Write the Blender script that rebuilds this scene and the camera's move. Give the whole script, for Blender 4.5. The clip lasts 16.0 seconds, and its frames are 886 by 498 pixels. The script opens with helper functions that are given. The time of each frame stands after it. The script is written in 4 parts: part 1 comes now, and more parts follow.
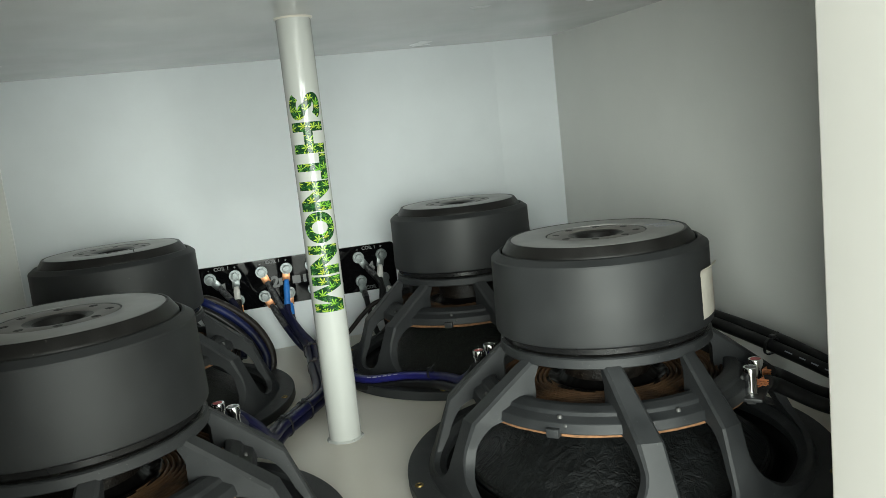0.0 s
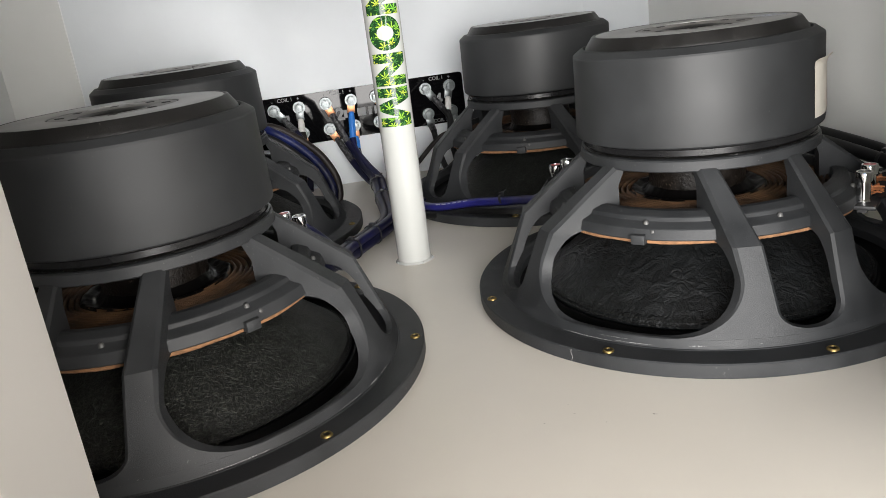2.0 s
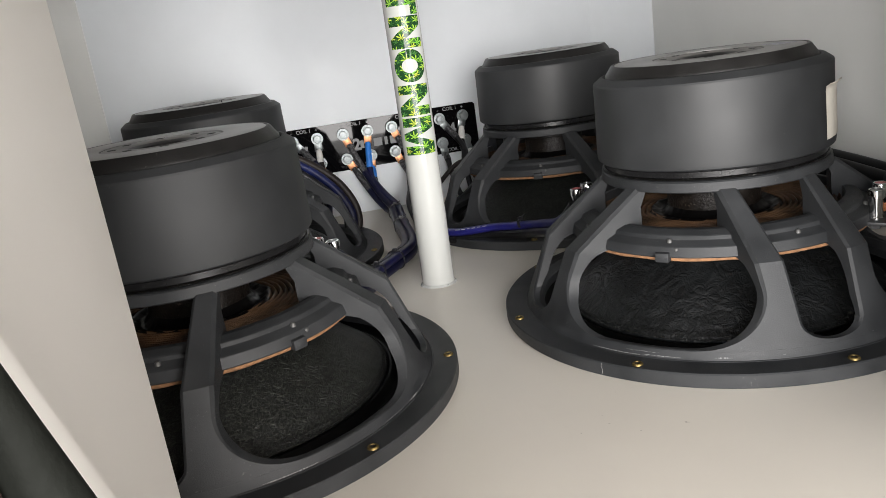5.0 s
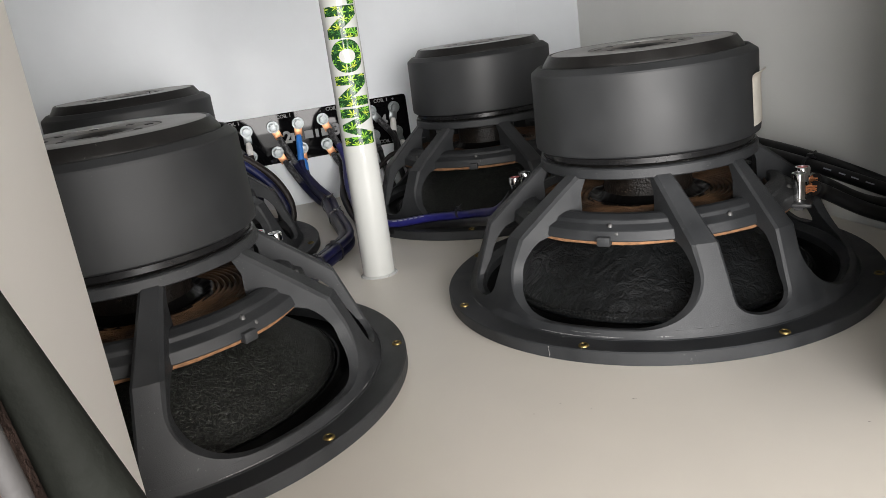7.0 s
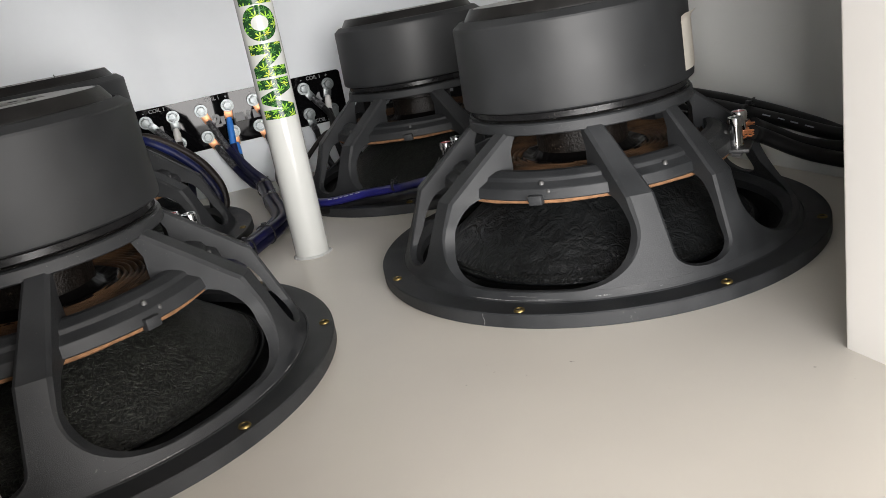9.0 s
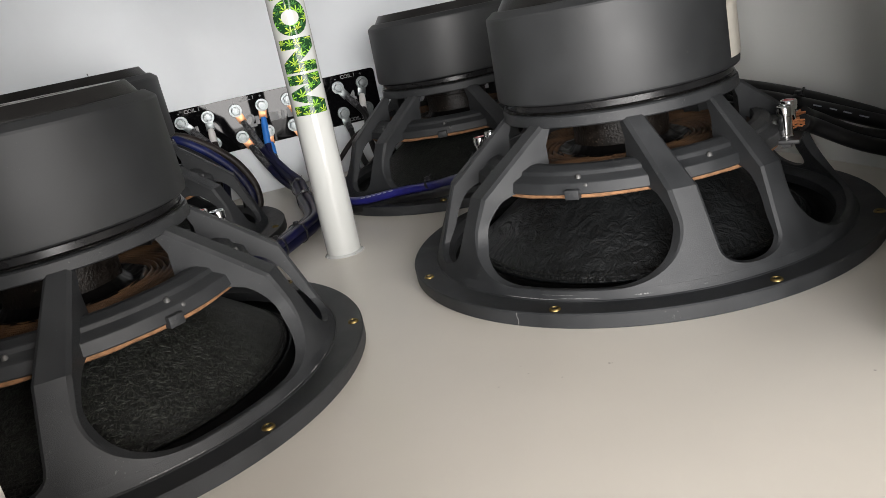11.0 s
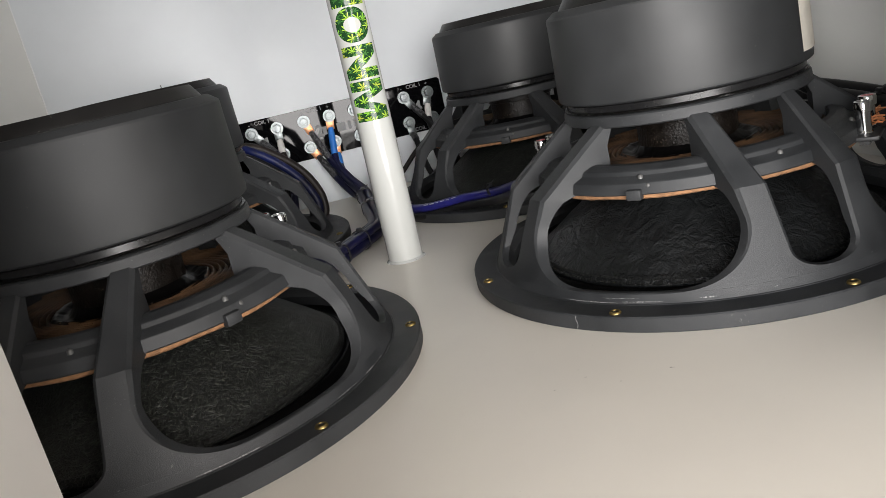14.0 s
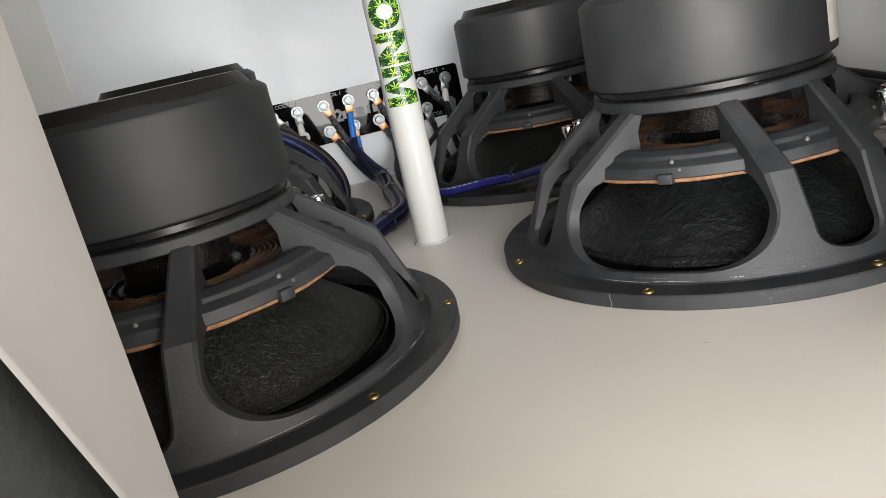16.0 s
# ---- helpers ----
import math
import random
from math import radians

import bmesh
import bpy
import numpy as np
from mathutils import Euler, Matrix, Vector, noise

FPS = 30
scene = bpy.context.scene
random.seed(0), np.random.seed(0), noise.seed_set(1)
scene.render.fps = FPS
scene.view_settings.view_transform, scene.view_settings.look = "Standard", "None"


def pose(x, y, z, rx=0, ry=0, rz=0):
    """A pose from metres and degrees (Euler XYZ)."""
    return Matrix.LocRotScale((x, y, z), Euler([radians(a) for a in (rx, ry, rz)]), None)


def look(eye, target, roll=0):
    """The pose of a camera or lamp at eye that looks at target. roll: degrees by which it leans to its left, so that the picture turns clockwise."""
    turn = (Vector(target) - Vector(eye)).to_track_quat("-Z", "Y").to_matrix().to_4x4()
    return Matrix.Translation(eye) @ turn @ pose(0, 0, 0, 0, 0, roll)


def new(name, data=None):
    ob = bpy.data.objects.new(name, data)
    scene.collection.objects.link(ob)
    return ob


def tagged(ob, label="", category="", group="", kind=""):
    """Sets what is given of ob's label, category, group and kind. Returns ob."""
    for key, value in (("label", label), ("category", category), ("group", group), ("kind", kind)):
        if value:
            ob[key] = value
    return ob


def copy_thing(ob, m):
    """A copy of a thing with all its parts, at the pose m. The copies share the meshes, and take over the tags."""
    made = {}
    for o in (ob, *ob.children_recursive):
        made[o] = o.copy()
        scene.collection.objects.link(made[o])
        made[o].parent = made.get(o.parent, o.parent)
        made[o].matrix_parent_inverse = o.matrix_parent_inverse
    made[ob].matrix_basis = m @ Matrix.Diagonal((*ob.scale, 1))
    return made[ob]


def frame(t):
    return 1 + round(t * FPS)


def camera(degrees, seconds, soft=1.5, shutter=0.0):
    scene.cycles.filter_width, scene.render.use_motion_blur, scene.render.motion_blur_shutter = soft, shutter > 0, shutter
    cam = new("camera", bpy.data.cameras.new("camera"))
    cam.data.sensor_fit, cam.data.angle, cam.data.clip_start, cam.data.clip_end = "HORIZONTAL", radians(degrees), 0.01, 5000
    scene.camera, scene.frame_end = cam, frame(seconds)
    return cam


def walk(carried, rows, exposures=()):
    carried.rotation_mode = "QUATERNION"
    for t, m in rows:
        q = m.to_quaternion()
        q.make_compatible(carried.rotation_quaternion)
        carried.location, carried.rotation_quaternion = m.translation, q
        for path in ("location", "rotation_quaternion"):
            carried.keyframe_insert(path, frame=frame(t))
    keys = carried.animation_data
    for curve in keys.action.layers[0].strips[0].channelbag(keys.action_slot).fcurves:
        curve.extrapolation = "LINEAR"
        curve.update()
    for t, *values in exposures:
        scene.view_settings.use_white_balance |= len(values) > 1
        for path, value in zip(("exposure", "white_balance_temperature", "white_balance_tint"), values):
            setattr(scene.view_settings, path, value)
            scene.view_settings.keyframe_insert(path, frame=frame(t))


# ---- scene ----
cam = camera(59.8, 16.0, 0.65)
PATH = [
    (0, (-0.091, -0.977, 0.38), (0.401, 0.939, 0.083), -6.4),
    (0.5, (-0.1, -0.945, 0.367), (0.318, 0.982, 0.031), -5.5),
    (1, (-0.104, -0.932, 0.343), (0.227, 0.988, -0.107), -6.8),
    (1.5, (-0.101, -0.942, 0.33), (0.2, 0.965, -0.193), -7.3),
    (2, (-0.098, -0.934, 0.308), (0.176, 0.951, -0.3), -7.6),
    (2.5, (-0.112, -0.922, 0.286), (0.088, 0.934, -0.433), -8.1),
    (3, (-0.113, -0.943, 0.301), (0.096, 0.918, -0.4), -8.3),
    (3.5, (-0.119, -0.957, 0.31), (0.111, 0.928, -0.319), -8.1),
    (3.7, (-0.128, -0.956, 0.313), (0.102, 0.944, -0.269), -8.3),
    (5.8, (-0.138, -0.962, 0.313), (0.24, 0.928, -0.223), -7.9),
    (6, (-0.148, -0.959, 0.316), (0.257, 0.921, -0.234), -7.7),
    (6.5, (-0.166, -0.964, 0.316), (0.279, 0.904, -0.24), -7.8),
    (7, (-0.157, -0.96, 0.312), (0.321, 0.895, -0.263), -8.0),
    (7.5, (-0.14, -0.95, 0.305), (0.387, 0.885, -0.289), -8.9),
    (8, (-0.133, -0.94, 0.292), (0.401, 0.889, -0.315), -10.2),
    (8.5, (-0.122, -0.941, 0.285), (0.429, 0.88, -0.329), -10.6),
    (9, (-0.116, -0.934, 0.277), (0.438, 0.884, -0.345), -10.8),
    (9.2, (-0.114, -0.932, 0.274), (0.442, 0.886, -0.347), -10.6),
    (11.5, (-0.104, -0.913, 0.261), (0.33, 0.948, -0.329), -12.2),
    (12, (-0.103, -0.917, 0.258), (0.313, 0.949, -0.329), -12.4),
    (12.5, (-0.105, -0.919, 0.257), (0.288, 0.955, -0.322), -12.7),
    (13, (-0.108, -0.937, 0.271), (0.227, 0.963, -0.255), -13.4),
    (13.5, (-0.105, -0.92, 0.257), (0.218, 0.984, -0.26), -13.2),
    (14, (-0.095, -0.913, 0.248), (0.202, 0.995, -0.273), -13.1),
    (14.5, (-0.096, -0.911, 0.246), (0.178, 0.998, -0.283), -12.9),
    (15, (-0.099, -0.908, 0.246), (0.155, 1.001, -0.294), -13.0),
    (15.5, (-0.14, -0.937, 0.267), (0.124, 0.969, -0.278), -13.0),
    (16, (-0.134, -0.932, 0.259), (0.159, 0.966, -0.299), -12.8),
]
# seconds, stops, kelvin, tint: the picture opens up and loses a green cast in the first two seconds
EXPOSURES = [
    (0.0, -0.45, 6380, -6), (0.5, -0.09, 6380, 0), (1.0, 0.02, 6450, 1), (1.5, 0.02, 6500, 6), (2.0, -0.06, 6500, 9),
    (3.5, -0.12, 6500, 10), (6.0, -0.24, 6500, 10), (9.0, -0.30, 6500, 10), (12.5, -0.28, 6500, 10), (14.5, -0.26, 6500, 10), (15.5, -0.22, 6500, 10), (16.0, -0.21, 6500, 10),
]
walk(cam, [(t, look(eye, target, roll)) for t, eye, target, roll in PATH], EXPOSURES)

# ---- world and light ----
world = bpy.data.worlds.new("sky")
scene.world = world
world.use_nodes = True
wn = world.node_tree.nodes
sky = wn.new("ShaderNodeTexSky")
sky.sky_type = "NISHITA"
sky.sun_disc = False
sky.dust_density = 2.2
sky.sun_elevation = radians(38)
sky.sun_rotation = radians(150)
world.node_tree.links.new(sky.outputs[0], wn["Background"].inputs[0])
wn["Background"].inputs[1].default_value = 0.14


def area(name, eye, target, sx, sy, power, colour, roll=0):
    lamp = bpy.data.lights.new(name, "AREA")
    lamp.shape, lamp.size, lamp.size_y, lamp.energy, lamp.color = "RECTANGLE", sx, sy, power, colour
    ob = new(name, lamp)
    ob.matrix_world = look(eye, target, roll)
    return ob


# the bright daylight scene outside the open rear of the vehicle, behind the camera
area("door_daylight", (-0.82, -6.00, 0.64), (-0.06, 0.0, 0.24), 6.90, 2.75, 1880, (1.0, 0.968, 0.945), -5)


# ---- materials ----
def material(name, base, rough=0.5, metal=0.0, spec=0.5, var=0.0, scale=8.0, bump=0.0, bscale=200.0, second=None, amount=0.3, rvar=0.0, dust=None):
    """Principled with two scales of variation: broad stains (scale) and fine grain (bscale)."""
    m = bpy.data.materials.new(name)
    m.use_nodes = True
    nt = m.node_tree
    n, l = nt.nodes, nt.links
    b = n["Principled BSDF"]
    b.inputs["Base Color"].default_value = (*base, 1)
    b.inputs["Roughness"].default_value = rough
    b.inputs["Metallic"].default_value = metal
    b.inputs["Specular IOR Level"].default_value = spec
    b.inputs["Coat Roughness"].default_value = 0.15
    co = n.new("ShaderNodeTexCoord")
    if var or second or rvar:
        t = n.new("ShaderNodeTexNoise")
        t.inputs["Scale"].default_value, t.inputs["Detail"].default_value = scale, 6
        l.new(co.outputs["Object"], t.inputs["Vector"])
        r = n.new("ShaderNodeValToRGB")
        lo = tuple(c * (1 - var) for c in base)
        hi = second if second else tuple(min(1, c * (1 + var)) for c in base)
        r.color_ramp.elements[0].color, r.color_ramp.elements[1].color = (*lo, 1), (*hi, 1)
        r.color_ramp.elements[0].position, r.color_ramp.elements[1].position = 0.5 - amount / 2, 0.5 + amount
        l.new(t.outputs["Fac"], r.inputs["Fac"])
        l.new(r.outputs["Color"], b.inputs["Base Color"])
        if rvar:
            mr = n.new("ShaderNodeMapRange")
            mr.inputs["From Min"].default_value, mr.inputs["From Max"].default_value = 0.3, 0.7
            mr.inputs["To Min"].default_value, mr.inputs["To Max"].default_value = max(0.02, rough - rvar), min(1, rough + rvar)
            l.new(t.outputs["Fac"], mr.inputs["Value"])
            l.new(mr.outputs["Result"], b.inputs["Roughness"])
    if dust:
        t3 = n.new("ShaderNodeTexNoise")
        t3.inputs["Scale"].default_value, t3.inputs["Detail"].default_value = dust[0], 2
        l.new(co.outputs["Object"], t3.inputs["Vector"])
        t4 = n.new("ShaderNodeTexNoise")
        t4.inputs["Scale"].default_value, t4.inputs["Detail"].default_value = dust[0] / 14, 3
        l.new(co.outputs["Object"], t4.inputs["Vector"])
        ad = n.new("ShaderNodeMath")
        ad.operation = "MULTIPLY_ADD"
        ad.inputs[1].default_value = 0.45
        l.new(t4.outputs["Fac"], ad.inputs[0])
        l.new(t3.outputs["Fac"], ad.inputs[2])
        mr2 = n.new("ShaderNodeMapRange")
        mr2.inputs["From Min"].default_value, mr2.inputs["From Max"].default_value = dust[1], dust[1] + 0.06
        l.new(ad.outputs[0], mr2.inputs["Value"])
        mixd = n.new("ShaderNodeMix")
        mixd.data_type = "RGBA"
        mixd.inputs["B"].default_value = (*dust[2], 1)
        l.new(mr2.outputs["Result"], mixd.inputs["Factor"])
        if b.inputs["Base Color"].is_linked:
            l.new(b.inputs["Base Color"].links[0].from_socket, mixd.inputs["A"])
        else:
            mixd.inputs["A"].default_value = (*base, 1)
        l.new(mixd.outputs["Result"], b.inputs["Base Color"])
    if bump:
        t2 = n.new("ShaderNodeTexNoise")
        t2.inputs["Scale"].default_value, t2.inputs["Detail"].default_value = bscale, 4
        l.new(co.outputs["Object"], t2.inputs["Vector"])
        bp = n.new("ShaderNodeBump")
        bp.inputs["Strength"].default_value, bp.inputs["Distance"].default_value = bump, 0.002
        l.new(t2.outputs["Fac"], bp.inputs["Height"])
        l.new(bp.outputs["Normal"], b.inputs["Normal"])
    return m


M_WALL = material("white_wall_paint", (0.672, 0.700, 0.726), 0.52, spec=0.24, var=0.03, scale=13, bump=0.10, bscale=34, rvar=0.20)
# the back board's white again, with a warm cast of light put into the colour
M_SIDE = material("warm_light_side_paint", (0.685, 0.686, 0.664), 0.52, spec=0.24, var=0.03, scale=11, bump=0.08, bscale=34, rvar=0.15)
M_CEIL = material("ceiling_paint", (0.80, 0.805, 0.81), 0.22, var=0.03, scale=5, bump=0.025, bscale=14, rvar=0.06)
M_FLOOR = material("floor_paint", (0.665, 0.625, 0.555), 0.32, var=0.045, scale=6, bump=0.008, bscale=25, rvar=0.02, dust=(130, 1.0, (0.30, 0.27, 0.23)))
M_JAMB = material("jamb_paint", (0.83, 0.805, 0.765), 0.45, var=0.02, scale=6, bump=0.02, bscale=30)
M_CARPET = material("brown_carpet", (0.050, 0.034, 0.028), 0.95, spec=0.1, var=0.4, scale=60, bump=0.8, bscale=600)
M_SEAL = material("door_seal_rubber", (0.007, 0.008, 0.006), 0.75, spec=0.15, var=0.25, scale=20, bump=0.2, bscale=300)
M_TRIM = material("grey_piping", (0.045, 0.043, 0.042), 0.7, var=0.1, scale=60, bump=0.1, bscale=500)
# kept pale so that the unseen shell throws light back at the opening
M_OUTER = material("bounce_lining", (0.72, 0.70, 0.67), 0.8, var=0.1, scale=6)
M_CAST = material("cast_black_basket", (0.0235, 0.0252, 0.0270), 0.50, spec=0.30, var=0.28, scale=26, bump=0.18, bscale=1900, second=(0.036, 0.0375, 0.0395), amount=0.35, rvar=0.10, dust=(520, 0.955, (0.075, 0.075, 0.073)))
M_BOOT = material("rubber_boot", (0.0205, 0.0217, 0.0228), 0.56, spec=0.40, var=0.30, scale=14, bump=0.02, bscale=700, rvar=0.07, dust=(420, 0.99, (0.065, 0.064, 0.062)))
M_PLATE = material("back_plate_black", (0.011, 0.0105, 0.010), 0.42, spec=0.3, var=0.3, scale=35, bump=0.10, bscale=600, rvar=0.1, dust=(260, 0.975, (0.10, 0.095, 0.085)))
M_BADGE = material("brushed_badge", (0.31, 0.305, 0.30), 0.36, metal=0.3, var=0.15, scale=30, bump=0.05, bscale=500)
# dark colour that paints the shade inside holes and sockets
M_HOLE = material("hole_shade", (0.012, 0.011, 0.010), 0.6)
M_VENT = material("vent_throat", (0.17, 0.158, 0.148), 0.42, var=0.3, scale=40)
M_STEEL = material("top_plate_gloss", (0.010, 0.010, 0.0105), 0.27, spec=0.32, var=0.3, scale=40)
M_GLUE = material("black_adhesive", (0.003, 0.0027, 0.0027), 0.33, spec=0.11, bump=0.2, bscale=110)
M_CORK = material("cork_gasket", (0.225, 0.112, 0.050), 0.85, var=0.3, scale=180, bump=0.3, bscale=500)
M_BRASS = material("yellow_zinc", (0.22, 0.16, 0.06), 0.42, metal=0.9, var=0.25, scale=200)
M_CHROME = material("chrome", (0.80, 0.80, 0.80), 0.10, metal=1.0)
M_ZINC = material("zinc_bolt", (0.165, 0.18, 0.183), 0.34, metal=0.85, var=0.15, scale=250)
M_RIVET = material("dull_steel", (0.085, 0.085, 0.083), 0.5, metal=0.3)
M_BEAD = material("dusty_adhesive", (0.004, 0.0038, 0.0036), 0.30, spec=0.25, bump=0.4, bscale=300, dust=(700, 0.95, (0.14, 0.14, 0.135)))
M_COPPER = material("copper_lug", (0.52, 0.25, 0.13), 0.40, metal=0.95, var=0.2, scale=200)
M_STRAND = material("bare_copper_strand", (0.62, 0.25, 0.11), 0.38, metal=0.7, var=0.2, scale=300)
M_SCUFF = material("scuffed_coating", (0.20, 0.20, 0.20), 0.7, var=0.5, scale=700, second=(0.30, 0.295, 0.29))
M_RED = material("red_cap", (0.45, 0.03, 0.04), 0.30)
M_BLACKCAP = material("black_cap", (0.02, 0.02, 0.02), 0.3)
M_BOARD = material("terminal_board", (0.022, 0.022, 0.023), 0.5, bump=0.1)
M_ACRYL = material("gloss_black_acrylic", (0.003, 0.003, 0.0035), 0.03, spec=0.17)
M_PRINT = material("grey_print", (0.14, 0.143, 0.147), 0.45)
M_CABLEPRINT = material("cable_print", (0.30, 0.31, 0.36), 0.5)
M_PVC = material("pvc_pole", (0.415, 0.422, 0.405), 0.045, spec=0.25, var=0.015, scale=14, bump=0.03, bscale=40)
M_NAVY = material("navy_cable", (0.014, 0.014, 0.125), 0.30, var=0.25, scale=60)
M_INK = material("dark_cable", (0.005, 0.0055, 0.024), 0.32, spec=0.35, var=0.3, scale=60)
M_INK2 = material("deep_navy_cable", (0.007, 0.0075, 0.040), 0.32, spec=0.35, var=0.3, scale=60)
M_DRAPED = material("blue_cable", (0.005, 0.006, 0.030), 0.5, spec=0.28, var=0.6, scale=30, second=(0.009, 0.017, 0.105))
M_BLACKCABLE = material("black_cable", (0.006, 0.006, 0.0065), 0.45, spec=0.35, var=0.3, scale=60)
M_BROWNCABLE = material("smoke_cable", (0.013, 0.0092, 0.0078), 0.55, spec=0.3, var=0.5, scale=50)
M_BLUE = material("blue_heat_shrink", (0.03, 0.19, 0.62), 0.35, var=0.15, scale=120)
M_WHITE = material("pale_heat_shrink", (0.72, 0.70, 0.68), 0.4, var=0.06, scale=100)
M_MESH = material("black_heat_shrink", (0.02, 0.02, 0.022), 0.4, second=(0.11, 0.11, 0.115), scale=260, amount=0.12, var=0.2)
M_SURROUND = material("rubber_surround", (0.0014, 0.0014, 0.0015), 0.42, spec=0.06, bump=0.05, bscale=300)
M_TIE = material("zip_tie_nylon", (0.012, 0.012, 0.014), 0.35)
M_TAPE = material("masking_tape", (0.68, 0.64, 0.56), 0.7, var=0.05, scale=80, bump=0.15, bscale=400)


def cone_material():
    """Coated paper: soft dents, fine grain, a dull sheen."""
    m = material("coated_paper_cone", (0.0078, 0.0086, 0.0090), 0.36, spec=0.40, var=0.35, scale=45)
    n, l = m.node_tree.nodes, m.node_tree.links
    b = n["Principled BSDF"]
    co = n.new("ShaderNodeTexCoord")
    total = None
    for scale, detail, weight in ((32, 2, 1.0), (85, 3, 0.60), (300, 2, 0.16)):
        w = n.new("ShaderNodeTexNoise")
        w.inputs["Scale"].default_value, w.inputs["Detail"].default_value, w.inputs["Roughness"].default_value = scale, detail, 0.5
        w.inputs["Distortion"].default_value = 0.9
        l.new(co.outputs["Object"], w.inputs["Vector"])
        # folded noise leaves creases between rounded dents
        fold = n.new("ShaderNodeMath")
        fold.operation = "SUBTRACT"
        fold.inputs[1].default_value = 0.5
        l.new(w.outputs["Fac"], fold.inputs[0])
        ab = n.new("ShaderNodeMath")
        ab.operation = "ABSOLUTE"
        l.new(fold.outputs[0], ab.inputs[0])
        add = n.new("ShaderNodeMath")
        add.operation = "MULTIPLY_ADD"
        add.inputs[1].default_value = weight
        l.new(ab.outputs[0], add.inputs[0])
        if total is None:
            add.inputs[2].default_value = 0.0
        else:
            l.new(total, add.inputs[2])
        total = add.outputs[0]
    bp = n.new("ShaderNodeBump")
    bp.inputs["Strength"].default_value, bp.inputs["Distance"].default_value = 0.62, 0.009
    l.new(total, bp.inputs["Height"])
    l.new(bp.outputs["Normal"], b.inputs["Normal"])
    return m


def fibre_material():
    """Matted fibres: short bent strands, some of them paler, on black paper."""
    m = material("matted_fibre_cone", (0.0045, 0.0048, 0.0044), 0.46, spec=0.32)
    n, l = m.node_tree.nodes, m.node_tree.links
    b = n["Principled BSDF"]
    co = n.new("ShaderNodeTexCoord")
    bend = n.new("ShaderNodeTexNoise")
    bend.inputs["Scale"].default_value, bend.inputs["Detail"].default_value = 55, 2
    l.new(co.outputs["Object"], bend.inputs["Vector"])
    mx = n.new("ShaderNodeMix")
    mx.data_type = "VECTOR"
    mx.inputs["Factor"].default_value = 0.012
    l.new(co.outputs["Object"], mx.inputs["A"])
    l.new(bend.outputs["Color"], mx.inputs["B"])
    total = None
    for size, turn in (((640, 120, 340), 0.4), ((125, 690, 340), 1.1), ((420, 430, 430), 0.0)):
        mp = n.new("ShaderNodeMapping")
        mp.inputs["Scale"].default_value = size
        mp.inputs["Rotation"].default_value = (0, 0, turn)
        l.new(mx.outputs["Result"], mp.inputs["Vector"])
        t = n.new("ShaderNodeTexNoise")
        t.inputs["Scale"].default_value, t.inputs["Detail"].default_value, t.inputs["Roughness"].default_value = 1.0, 3, 0.6
        l.new(mp.outputs[0], t.inputs["Vector"])
        if total is None:
            total = t.outputs["Fac"]
        else:
            top = n.new("ShaderNodeMath")
            top.operation = "MAXIMUM"
            l.new(total, top.inputs[0])
            l.new(t.outputs["Fac"], top.inputs[1])
            total = top.outputs[0]
    r = n.new("ShaderNodeValToRGB")
    r.color_ramp.elements[0].position, r.color_ramp.elements[0].color = 0.54, (0.0036, 0.0040, 0.0036, 1)
    r.color_ramp.elements[1].position, r.color_ramp.elements[1].color = 0.78, (0.050, 0.055, 0.046, 1)
    l.new(total, r.inputs["Fac"])
    l.new(r.outputs["Color"], b.inputs["Base Color"])
    bp = n.new("ShaderNodeBump")
    bp.inputs["Strength"].default_value, bp.inputs["Distance"].default_value = 0.9, 0.0026
    l.new(total, bp.inputs["Height"])
    l.new(bp.outputs["Normal"], b.inputs["Normal"])
    return m


def spider_material():
    return material("woven_spider", (0.048, 0.024, 0.011), 0.5, spec=0.35, var=0.5, scale=38, bump=0.4, bscale=900, second=(0.18, 0.097, 0.048))


